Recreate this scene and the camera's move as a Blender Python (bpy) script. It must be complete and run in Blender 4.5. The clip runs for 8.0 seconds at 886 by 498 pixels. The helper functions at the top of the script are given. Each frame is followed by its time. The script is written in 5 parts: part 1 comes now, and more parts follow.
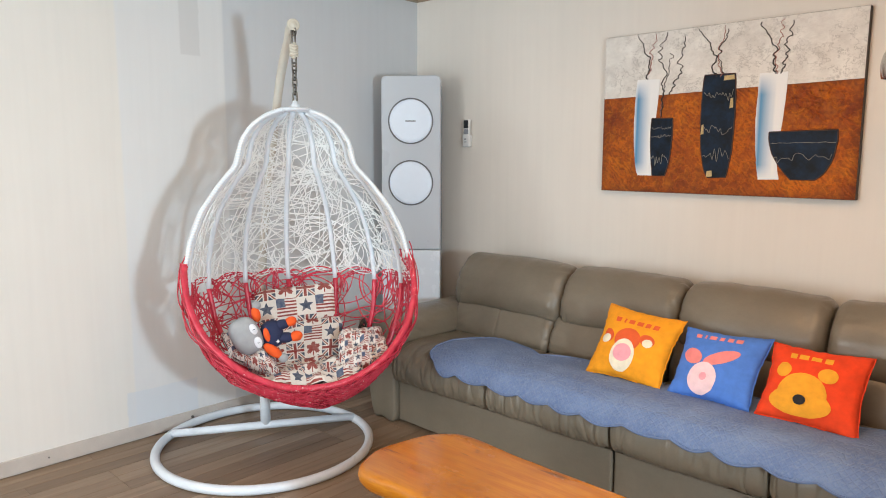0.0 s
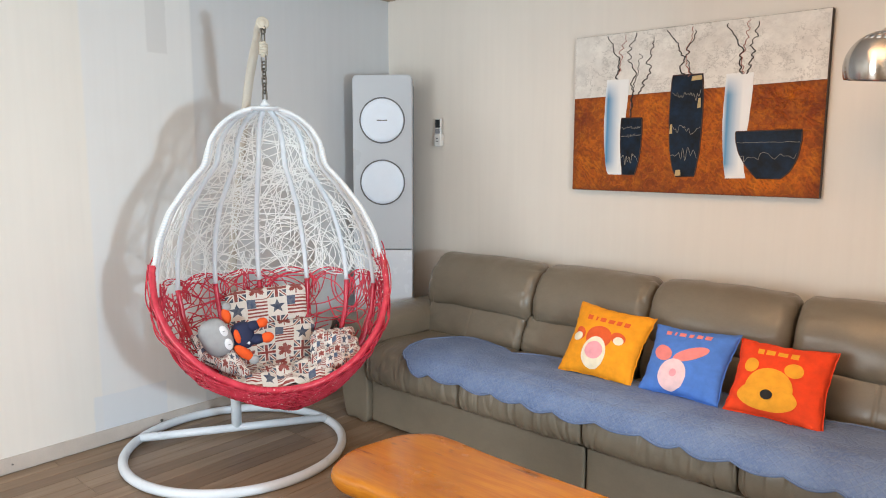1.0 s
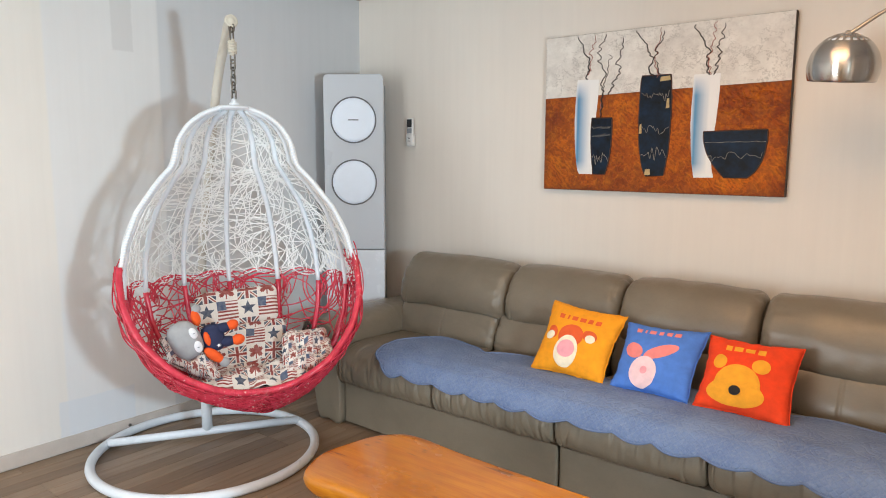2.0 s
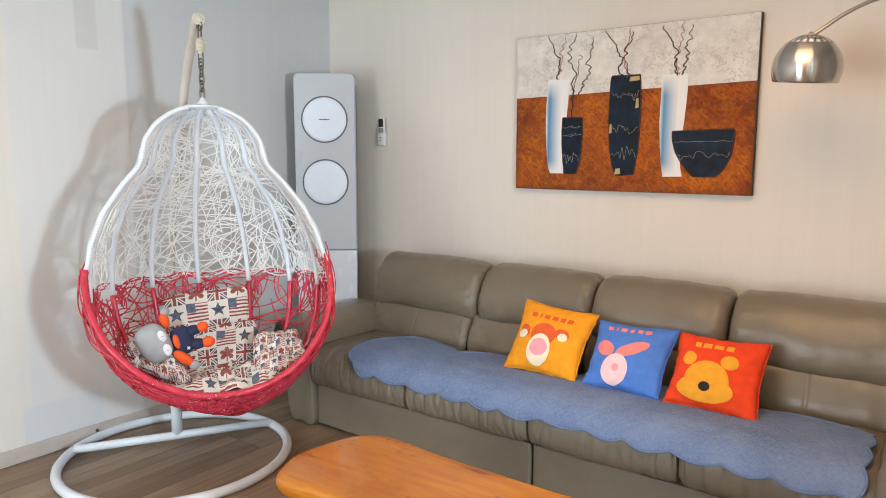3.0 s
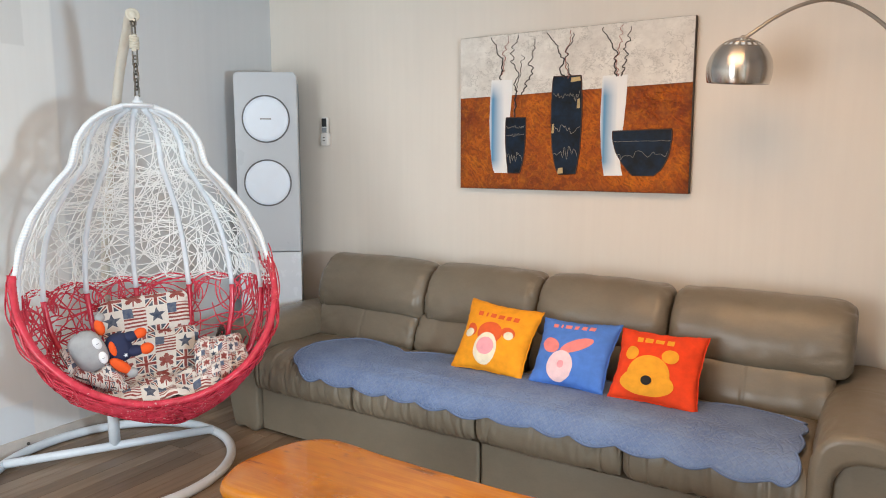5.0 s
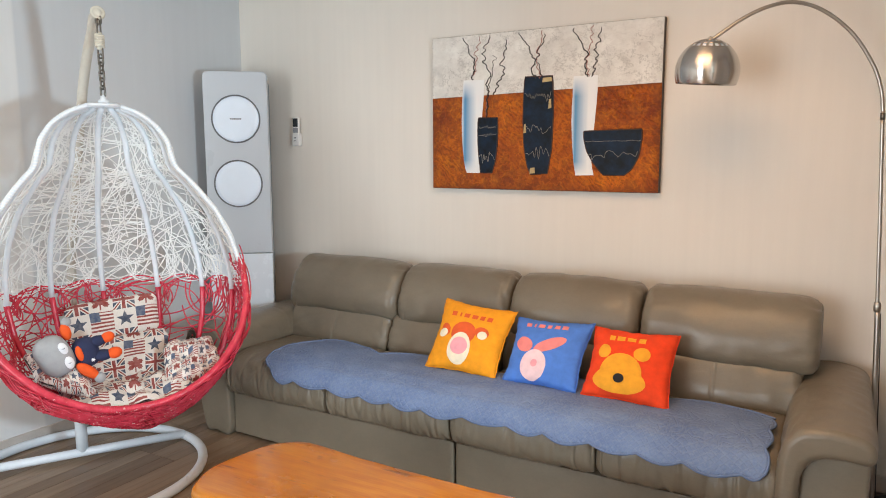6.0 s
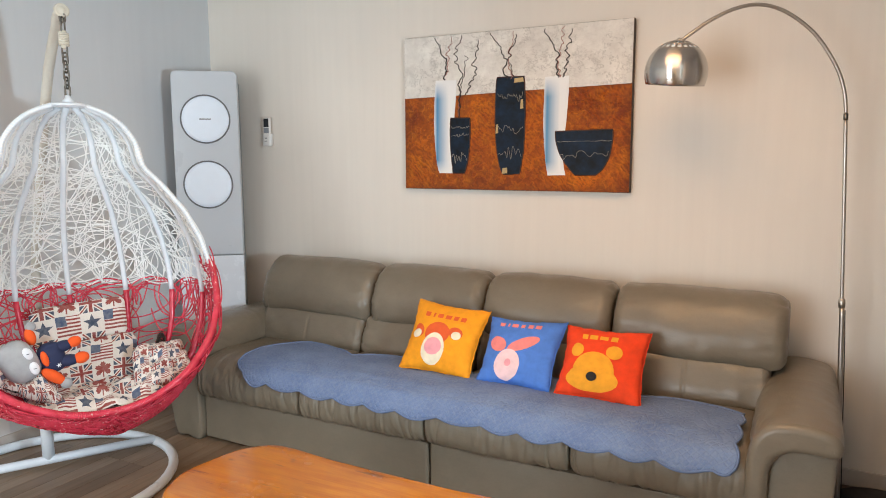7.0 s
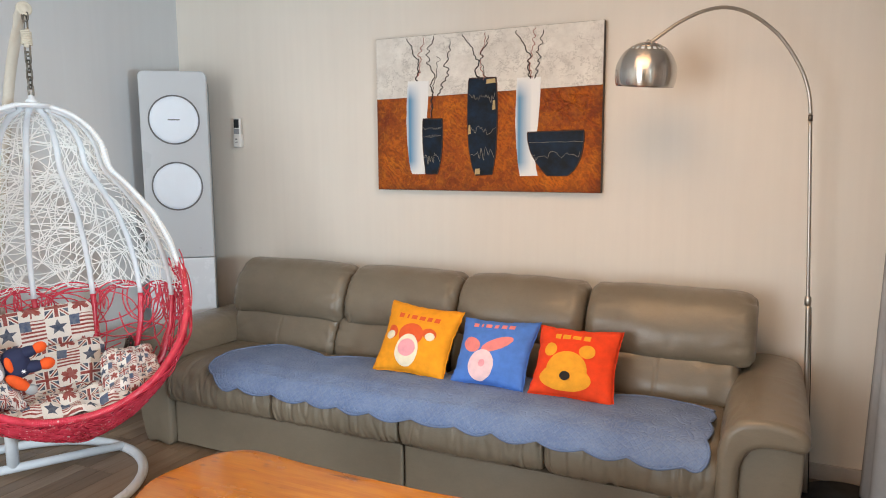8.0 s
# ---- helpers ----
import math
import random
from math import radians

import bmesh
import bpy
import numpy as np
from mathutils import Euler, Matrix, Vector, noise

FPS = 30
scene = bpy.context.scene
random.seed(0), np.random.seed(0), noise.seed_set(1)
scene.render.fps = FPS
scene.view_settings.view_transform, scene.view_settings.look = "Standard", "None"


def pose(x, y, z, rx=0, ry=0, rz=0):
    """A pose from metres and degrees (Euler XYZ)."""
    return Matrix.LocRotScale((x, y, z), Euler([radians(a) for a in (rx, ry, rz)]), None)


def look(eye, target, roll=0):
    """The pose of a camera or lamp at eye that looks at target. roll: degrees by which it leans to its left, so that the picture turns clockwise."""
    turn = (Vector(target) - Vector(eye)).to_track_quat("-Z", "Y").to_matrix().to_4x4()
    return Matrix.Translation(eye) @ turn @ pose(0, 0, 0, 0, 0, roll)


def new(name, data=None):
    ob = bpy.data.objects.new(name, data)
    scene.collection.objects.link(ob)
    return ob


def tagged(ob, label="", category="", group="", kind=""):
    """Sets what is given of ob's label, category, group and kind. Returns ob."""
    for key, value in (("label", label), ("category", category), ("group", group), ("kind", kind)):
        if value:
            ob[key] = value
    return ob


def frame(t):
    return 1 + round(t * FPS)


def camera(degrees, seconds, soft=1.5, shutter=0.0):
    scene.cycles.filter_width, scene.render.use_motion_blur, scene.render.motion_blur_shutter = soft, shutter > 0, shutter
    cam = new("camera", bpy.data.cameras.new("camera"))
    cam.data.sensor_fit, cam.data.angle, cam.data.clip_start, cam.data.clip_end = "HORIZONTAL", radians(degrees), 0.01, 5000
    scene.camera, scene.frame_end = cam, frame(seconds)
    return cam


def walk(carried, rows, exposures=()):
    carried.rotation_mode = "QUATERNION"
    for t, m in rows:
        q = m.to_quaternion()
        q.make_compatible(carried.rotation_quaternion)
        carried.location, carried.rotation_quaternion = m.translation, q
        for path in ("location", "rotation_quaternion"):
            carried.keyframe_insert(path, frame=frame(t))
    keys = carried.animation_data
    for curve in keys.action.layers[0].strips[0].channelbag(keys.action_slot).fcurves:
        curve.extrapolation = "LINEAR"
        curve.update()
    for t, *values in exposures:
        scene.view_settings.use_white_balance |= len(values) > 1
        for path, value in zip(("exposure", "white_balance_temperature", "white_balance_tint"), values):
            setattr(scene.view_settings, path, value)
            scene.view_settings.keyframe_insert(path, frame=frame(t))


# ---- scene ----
EYE = (3.236, -3.179, 1.345)
cam = camera(64.94, 8.0, soft=1.0)


DRIFT = Vector((-0.0153, 0.0234, -0.0019))     # the hand's slow drift over the eight seconds


def turned(t, yaw, pitch, roll):
    """The camera's row at time t: a slow pan with a slight drift."""
    return (t, pose(EYE[0] + DRIFT.x * t / 8, EYE[1] + DRIFT.y * t / 8, EYE[2] + DRIFT.z * t / 8, 90 + pitch, 0, yaw) @ pose(0, 0, 0, 0, 0, roll))


PATH = [
    turned(0.0, 43.396, -7.564, 0.230),
    turned(0.5, 42.255, -7.581, 0.215),
    turned(1.0, 41.113, -7.600, 0.197),
    turned(1.5, 39.975, -7.603, 0.194),
    turned(3.0, 36.557, -7.632, 0.094),
    turned(3.5, 35.439, -7.630, 0.066),
    turned(4.0, 34.316, -7.631, 0.019),
    turned(4.5, 33.188, -7.634, 0.001),
    turned(6.0, 29.829, -7.625, -0.131),
    turned(6.5, 28.722, -7.619, -0.172),
    turned(7.0, 27.600, -7.605, -0.216),
    turned(7.5, 26.546, -7.572, -0.253),
    turned(8.0, 25.372, -7.540, -0.294),
]
walk(cam, PATH, [(0.0, 0.0), (8.0, 0.0)])

# ---- light ----
ROOM_X, ROOM_Y, ROOM_Z = 3.86, -5.6, 2.34   # far corners of the room; the near corner is the origin
world = bpy.data.worlds.new("daylight")
scene.world = world
world.use_nodes = True
sky = world.node_tree.nodes.new("ShaderNodeTexSky")
sky.sky_type, sky.sun_disc = "NISHITA", False
sky.sun_elevation, sky.sun_rotation = radians(35), radians(100)
world.node_tree.nodes["Background"].inputs["Strength"].default_value = 0.1
world.node_tree.links.new(sky.outputs[0], world.node_tree.nodes["Background"].inputs["Color"])


def area_lamp(name, eye, target, w, h, watts, colour):
    data = bpy.data.lights.new(name, "AREA")
    data.shape, data.size, data.size_y, data.energy, data.color = "RECTANGLE", w, h, watts, colour
    ob = new(name, data)
    ob.matrix_world = look(eye, target)
    return ob


# daylight through the side window; the light from behind the viewer is added fill
area_lamp("side_window_daylight", (4.25, -2.36, 1.24), (0, -1.5, 1.18), 0.18, 0.21, 62, (0.66, 0.86, 1.0))
area_lamp("rear_fill_light", (1.45, -5.62, 1.1), (1.25, 0, 0.6), 1.6, 1.8, 98, (0.89, 0.95, 0.985))
area_lamp("ceiling_lamp_light", (2.70, -1.50, 2.27), (2.70, -1.50, 0), 0.9, 0.9, 19, (1.0, 0.56, 0.25))


# ---- materials ----
class Nodes:
    """A small hand for node trees."""

    def __init__(self, name):
        self.mat = bpy.data.materials.new(name)
        self.mat.use_nodes = True
        self.tree = self.mat.node_tree
        self.bsdf = self.tree.nodes["Principled BSDF"]

    def put(self, sock, v):
        if isinstance(v, bpy.types.NodeSocket):
            self.tree.links.new(v, sock)
        elif isinstance(v, (tuple, list)) and len(v) == 3 and sock.type == "RGBA":
            sock.default_value = (*v, 1)
        else:
            sock.default_value = v

    def math(self, op, a, b=0.0, c=0.0):
        n = self.tree.nodes.new("ShaderNodeMath")
        n.operation = op
        for s, v in zip(n.inputs, (a, b, c)):
            self.put(s, v)
        return n.outputs[0]

    def coords(self, kind="Object", scale=(1, 1, 1)):
        tc = self.tree.nodes.new("ShaderNodeTexCoord")
        mp = self.tree.nodes.new("ShaderNodeMapping")
        self.tree.links.new(tc.outputs[kind], mp.inputs[0])
        mp.inputs["Scale"].default_value = scale
        return mp.outputs[0]

    def noise(self, vec, scale, detail=4.0, rough=0.55):
        n = self.tree.nodes.new("ShaderNodeTexNoise")
        self.put(n.inputs["Vector"], vec)
        n.inputs["Scale"].default_value, n.inputs["Detail"].default_value, n.inputs["Roughness"].default_value = scale, detail, rough
        return n.outputs["Fac"]

    def voronoi(self, vec, scale, feature="F1", out="Distance"):
        n = self.tree.nodes.new("ShaderNodeTexVoronoi")
        n.feature = feature
        self.put(n.inputs["Vector"], vec)
        n.inputs["Scale"].default_value = scale
        return n.outputs[out]

    def span(self, v, a, b, lo=0.0, hi=1.0):
        n = self.tree.nodes.new("ShaderNodeMapRange")
        for s, x in zip(n.inputs, (v, a, b, lo, hi)):
            self.put(s, x)
        return n.outputs[0]

    def mix(self, f, a, b, blend="MIX"):
        n = self.tree.nodes.new("ShaderNodeMix")
        n.data_type, n.blend_type = "RGBA", blend
        self.put(n.inputs[0], f)
        self.put(n.inputs[6], a)
        self.put(n.inputs[7], b)
        return n.outputs[2]

    def bump(self, h, strength, distance, under=None):
        n = self.tree.nodes.new("ShaderNodeBump")
        n.inputs["Strength"].default_value, n.inputs["Distance"].default_value = strength, distance
        self.put(n.inputs["Height"], h)
        if under is not None:
            self.put(n.inputs["Normal"], under)
        return n.outputs[0]

    def xyz(self, vec):
        n = self.tree.nodes.new("ShaderNodeSeparateXYZ")
        self.put(n.inputs[0], vec)
        return n.outputs

    def chance(self):
        return self.tree.nodes.new("ShaderNodeObjectInfo").outputs["Random"]

    def done(self, colour, rough=0.6, metal=0.0, normal=None, **more):
        b = self.bsdf.inputs
        self.put(b["Base Color"], colour)
        self.put(b["Roughness"], rough)
        self.put(b["Metallic"], metal)
        if normal is not None:
            self.put(b["Normal"], normal)
        for key, v in more.items():
            self.put(b[key.replace("_", " ")], v)
        return self.mat


def shade(c, k):
    return tuple(min(1.0, x * k) for x in c)


def plain(name, c, rough=0.5, metal=0.0, vary=0.12, scale=18.0, fine=240.0, relief=0.15, depth=0.001, **more):
    """A surface with blotches, fine grain and fine relief."""
    n = Nodes(name)
    v = n.coords()
    big, small = n.noise(v, scale, 5), n.noise(v, fine, 3)
    f = n.math("ADD", n.math("MULTIPLY", big, 0.65), n.math("MULTIPLY", small, 0.35))
    col = n.mix(n.span(f, 0.3, 0.7), shade(c, 1 - vary), shade(c, 1 + vary))
    r = n.span(big, 0.3, 0.7, max(0.02, rough - 0.06), min(1, rough + 0.06))
    return n.done(col, r, metal, n.bump(small, relief, depth), **more)


def wall_material(name, c, patches=(), strips=()):
    """Painted wallpaper: faint embossed grain, roller unevenness, repaired patches (y0, y1, z0, z1, tone)."""
    n = Nodes(name)
    v = n.coords()
    big = n.noise(v, 1.6, 3)
    streak = n.noise(n.coords(scale=(26, 26, 1.2)), 1.0, 3)
    grain = n.noise(v, 420, 3)
    f = n.math("ADD", n.math("MULTIPLY", big, 0.6), n.math("MULTIPLY", streak, 0.4))
    col = n.mix(n.span(f, 0.3, 0.7), shade(c, 0.955), shade(c, 1.03))
    p = n.xyz(v)
    for y0, tone in strips:      # wallpaper lengths of different tone, light and shade mixed into the tones
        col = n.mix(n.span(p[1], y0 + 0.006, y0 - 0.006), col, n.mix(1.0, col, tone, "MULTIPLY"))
    for y0, y1, z0, z1, tone in patches:
        wob = n.math("MULTIPLY", n.math("SUBTRACT", n.noise(v, 14, 3), 0.5), 0.02)
        yy, zz = n.math("ADD", p[1], wob), n.math("ADD", p[2], wob)
        m = n.math("MULTIPLY", n.span(yy, y0 - 0.004, y0 + 0.004), n.span(yy, y1 + 0.004, y1 - 0.004))
        m = n.math("MULTIPLY", m, n.math("MULTIPLY", n.span(zz, z0 - 0.004, z0 + 0.004), n.span(zz, z1 + 0.004, z1 - 0.004)))
        col = n.mix(n.math("MULTIPLY", m, 0.6), col, tone)
    return n.done(col, 0.7, 0, n.bump(grain, 0.18, 0.0012, n.bump(streak, 0.1, 0.004)))


def leather_material():
    """Taupe hide: fine pebbled grain, soft long creases, a little polish where it is sat on."""
    n = Nodes("taupe_leather")
    v = n.coords()
    cells = n.voronoi(v, 420, "DISTANCE_TO_EDGE")
    big = n.noise(v, 3.5, 4)
    soft = n.noise(n.coords(scale=(1.0, 1.4, 1.4)), 14.0, 4, 0.6)
    line = n.noise(n.coords(scale=(1.0, 1.0, 2.2)), 30.0, 5, 0.62)
    crease = n.math("ABSOLUTE", n.math("SUBTRACT", line, 0.5))
    col = n.mix(n.span(big, 0.3, 0.7), (0.166, 0.137, 0.099), (0.202, 0.168, 0.123))
    col = n.mix(n.math("MULTIPLY", n.span(soft, 0.45, 0.75), 0.22), col, (0.245, 0.204, 0.150))
    col = n.mix(n.math("MULTIPLY", n.span(crease, 0.0, 0.03, 1.0, 0.0), 0.10), col, (0.075, 0.058, 0.040))
    nor = n.bump(soft, 0.15, 0.006)
    nor = n.bump(n.span(crease, 0.0, 0.05), 0.10, 0.0012, nor)
    nor = n.bump(n.span(cells, 0.0, 0.14), 0.10, 0.0006, nor)
    return n.done(col, n.span(soft, 0.3, 0.7, 0.28, 0.37), 0, nor)


def flag_cloth():
    """Printed patchwork cotton: star, stripes, leaf and crossed bands in square fields."""
    n = Nodes("patchwork_print_cotton")
    tc = n.tree.nodes.new("ShaderNodeTexCoord")
    u, v, _ = n.xyz(tc.outputs["UV"])
    wob = n.noise(n.coords(), 7, 2)
    u = n.math("ADD", u, n.math("MULTIPLY", n.math("SUBTRACT", wob, 0.5), 0.22))
    i, j = n.math("FLOOR", u), n.math("FLOOR", v)
    x = n.math("SUBTRACT", n.math("SUBTRACT", u, i), 0.5)
    y = n.math("SUBTRACT", n.math("SUBTRACT", v, j), 0.5)
    kind = n.math("ADD", n.math("FLOORED_MODULO", i, 2), n.math("MULTIPLY", n.math("FLOORED_MODULO", j, 2), 2))
    ax, ay = n.math("ABSOLUTE", x), n.math("ABSOLUTE", y)
    r = n.math("SQRT", n.math("ADD", n.math("MULTIPLY", x, x), n.math("MULTIPLY", y, y)))
    ang = n.math("ARCTAN2", x, y)
    k = 2 * math.pi / 5
    th = n.math("ABSOLUTE", n.math("SUBTRACT", n.math("FLOORED_MODULO", n.math("ADD", ang, k / 2), k), k / 2))
    px, py = n.math("MULTIPLY", r, n.math("COSINE", th)), n.math("MULTIPLY", r, n.math("SINE", th))
    R, q = 0.40, 0.17
    ix, iy = q * math.cos(k / 2), q * math.sin(k / 2)
    side = n.math("SUBTRACT", n.math("MULTIPLY", py, ix - R), n.math("MULTIPLY", n.math("SUBTRACT", px, R), iy))
    star = n.math("GREATER_THAN", side, 0.0)
    cream, red, blue = (0.71, 0.665, 0.61), (0.255, 0.034, 0.026), (0.040, 0.058, 0.10)
    c_star = n.mix(star, cream, blue)
    stripe = n.math("GREATER_THAN", n.math("FRACT", n.math("MULTIPLY", y, 5.5)), 0.5)
    c_stripe = n.mix(stripe, cream, red)
    canton = n.math("MULTIPLY", n.math("LESS_THAN", x, -0.06), n.math("GREATER_THAN", y, 0.02))
    c_stripe = n.mix(canton, c_stripe, shade(blue, 1.6))
    lobes = n.math("POWER", n.math("ABSOLUTE", n.math("COSINE", n.math("MULTIPLY", ang, 2.9))), 0.9)
    teeth = n.math("ABSOLUTE", n.math("SINE", n.math("MULTIPLY", ang, 11.6)))
    edge = n.math("ADD", n.math("ADD", n.math("MULTIPLY", lobes, 0.17), 0.19), n.math("MULTIPLY", teeth, 0.06))
    edge = n.math("MULTIPLY", edge, n.span(n.math("ABSOLUTE", ang), 2.55, 2.85, 1.0, 0.45))
    stem = n.math("MULTIPLY", n.math("LESS_THAN", ax, 0.03), n.math("MULTIPLY", n.math("LESS_THAN", y, 0.0), n.math("GREATER_THAN", y, -0.40)))
    c_leaf = n.mix(n.math("MAXIMUM", stem, n.math("LESS_THAN", r, edge)), cream, red)
    diag = n.math("ABSOLUTE", n.math("SUBTRACT", ax, ay))
    c_jack = n.mix(n.math("LESS_THAN", diag, 0.12), blue, cream)
    c_jack = n.mix(n.math("LESS_THAN", diag, 0.045), c_jack, red)
    near = n.math("MINIMUM", ax, ay)
    c_jack = n.mix(n.math("LESS_THAN", near, 0.135), c_jack, cream)
    c_jack = n.mix(n.math("LESS_THAN", near, 0.075), c_jack, red)
    col = n.mix(n.math("COMPARE", kind, 1.0, 0.1), c_star, c_stripe)
    col = n.mix(n.math("COMPARE", kind, 2.0, 0.1), col, c_jack)
    col = n.mix(n.math("COMPARE", kind, 3.0, 0.1), col, c_leaf)
    o = n.coords()
    weave = n.noise(o, 700, 2)
    col = n.mix(n.math("MULTIPLY", n.span(n.noise(o, 60, 4), 0.35, 0.65), 0.12), col, cream)
    fold = n.noise(o, 22, 4, 0.6)
    return n.done(col, 0.9, 0, n.bump(weave, 0.2, 0.0008, n.bump(fold, 0.6, 0.014)))


def quilt_cloth():
    """Washed blue cotton quilt: diamond stitching along the edge, swirling stitching inside."""
    n = Nodes("blue_quilted_cotton")
    tc = n.tree.nodes.new("ShaderNodeTexCoord")
    u, v, _ = n.xyz(tc.outputs["UV"])          # metres along, metres from the front edge
    o = n.coords()
    p, q = n.math("ADD", u, v), n.math("SUBTRACT", u, v)
    dia = n.math("MINIMUM", n.math("PINGPONG", p, 0.014), n.math("PINGPONG", q, 0.014))
    dia = n.span(dia, 0.0, 0.006)
    swirl = n.tree.nodes.new("ShaderNodeTexWave")
    swirl.wave_type, swirl.rings_direction = "RINGS", "Z"
    n.put(swirl.inputs["Vector"], o)
    swirl.inputs["Scale"].default_value, swirl.inputs["Distortion"].default_value = 9.0, 26.0
    swirl.inputs["Detail"].default_value, swirl.inputs["Detail Scale"].default_value = 2.0, 1.4
    inner = n.span(v, 0.100, 0.106)
    h = n.math("ADD", n.math("MULTIPLY", dia, n.math("SUBTRACT", 1.0, inner)), n.math("MULTIPLY", n.span(swirl.outputs["Fac"], 0.0, 0.45), inner))
    band = n.math("LESS_THAN", n.math("ABSOLUTE", n.math("SUBTRACT", v, 0.103)), 0.004)
    h = n.math("SUBTRACT", h, band)
    big = n.noise(o, 6, 4)
    col = n.mix(n.span(big, 0.3, 0.7), (0.112, 0.168, 0.318), (0.176, 0.245, 0.405))
    col = n.mix(n.math("MULTIPLY", n.span(h, 0.0, 0.6, 1.0, 0.0), 0.16), col, (0.27, 0.335, 0.455))
    rub = n.span(n.noise(o, 75, 6, 0.75), 0.46, 0.66)
    col = n.mix(n.math("MULTIPLY", rub, 0.45), col, (0.24, 0.30, 0.41))
    return n.done(col, 0.93, 0, n.bump(n.noise(o, 800, 2), 0.15, 0.0006, n.bump(h, 0.5, 0.004)))


def lacquered_wood(name, a, b, knots=True, gloss=0.16):
    n = Nodes(name)
    v = n.coords(scale=(0.9, 7.0, 7.0))
    ring = n.noise(v, 2.6, 5, 0.6)
    fine = n.noise(n.coords(scale=(3, 90, 90)), 1.5, 4, 0.6)
    line = n.math("PINGPONG", n.math("MULTIPLY", ring, 9.0), 1.0)
    f = n.math("ADD", n.math("MULTIPLY", line, 0.30), n.math("MULTIPLY", fine, 0.55))
    col = n.mix(n.span(f, 0.15, 0.72), a, b)
    blot = n.noise(n.coords(scale=(1.0, 1.6, 1.6)), 5.0, 4)
    col = n.mix(n.math("MULTIPLY", n.span(blot, 0.55, 0.75), 0.5), col, shade(a, 0.75))
    if knots:
        d = n.voronoi(n.coords(scale=(1.0, 2.2, 2.2)), 7.0)
        m = n.math("MULTIPLY", n.span(d, 0.05, 0.16, 1.0, 0.0), n.span(n.noise(n.coords(), 9.3, 2), 0.50, 0.58))
        col = n.mix(n.math("MULTIPLY", m, 0.75), col, (0.09, 0.030, 0.012))
        dash = n.noise(n.coords(scale=(6, 46, 46)), 1.0, 3, 0.5)
        m = n.math("MULTIPLY", n.span(dash, 0.67, 0.72), n.span(n.noise(n.coords(), 6.0, 2), 0.42, 0.55))
        col = n.mix(n.math("MULTIPLY", m, 0.8), col, (0.10, 0.032, 0.010))
        cloud = n.noise(n.coords(scale=(1.0, 1.7, 1.7)), 3.2, 3)
        col = n.mix(n.math("MULTIPLY", n.span(cloud, 0.45, 0.7), 0.5), col, shade(a, 0.72))
    return n.done(col, n.span(blot, 0.3, 0.7, gloss, gloss + 0.1), 0, n.bump(f, 0.06, 0.001), Coat_Weight=0.25, Coat_Roughness=0.06)


def plank_material():
    n = Nodes("oak_laminate")
    v = n.coords(scale=(40, 2.2, 40))
    r = n.chance()
    off = n.tree.nodes.new("ShaderNodeVectorMath")
    off.operation = "ADD"
    n.put(off.inputs[0], v)
    comb = n.tree.nodes.new("ShaderNodeCombineXYZ")
    n.put(comb.inputs[1], n.math("MULTIPLY", r, 37.0))
    n.put(comb.inputs[0], n.math("MULTIPLY", r, 91.0))
    n.put(off.inputs[1], comb.outputs[0])
    grain = n.noise(off.outputs[0], 1.0, 6, 0.6)
    base = n.mix(r, (0.205, 0.132, 0.079), (0.370, 0.260, 0.168))
    col = n.mix(n.span(grain, 0.3, 0.72), n.mix(0.55, base, (0.13, 0.080, 0.048)), base)
    return n.done(col, n.span(grain, 0.3, 0.7, 0.42, 0.30), 0, n.bump(grain, 0.08, 0.001))


def brushed_steel():
    n = Nodes("brushed_steel")
    g = n.noise(n.coords(scale=(1, 1, 160)), 4.0, 3)
    tan = n.tree.nodes.new("ShaderNodeTangent")
    tan.direction_type, tan.axis = "RADIAL", "Z"
    col = n.mix(g, (0.55, 0.53, 0.50), (0.62, 0.60, 0.57))
    return n.done(col, n.span(g, 0.3, 0.7, 0.21, 0.26), 1.0, n.bump(g, 0.015, 0.0004), Anisotropic=0.97, Anisotropic_Rotation=0.25, Tangent=tan.outputs[0])


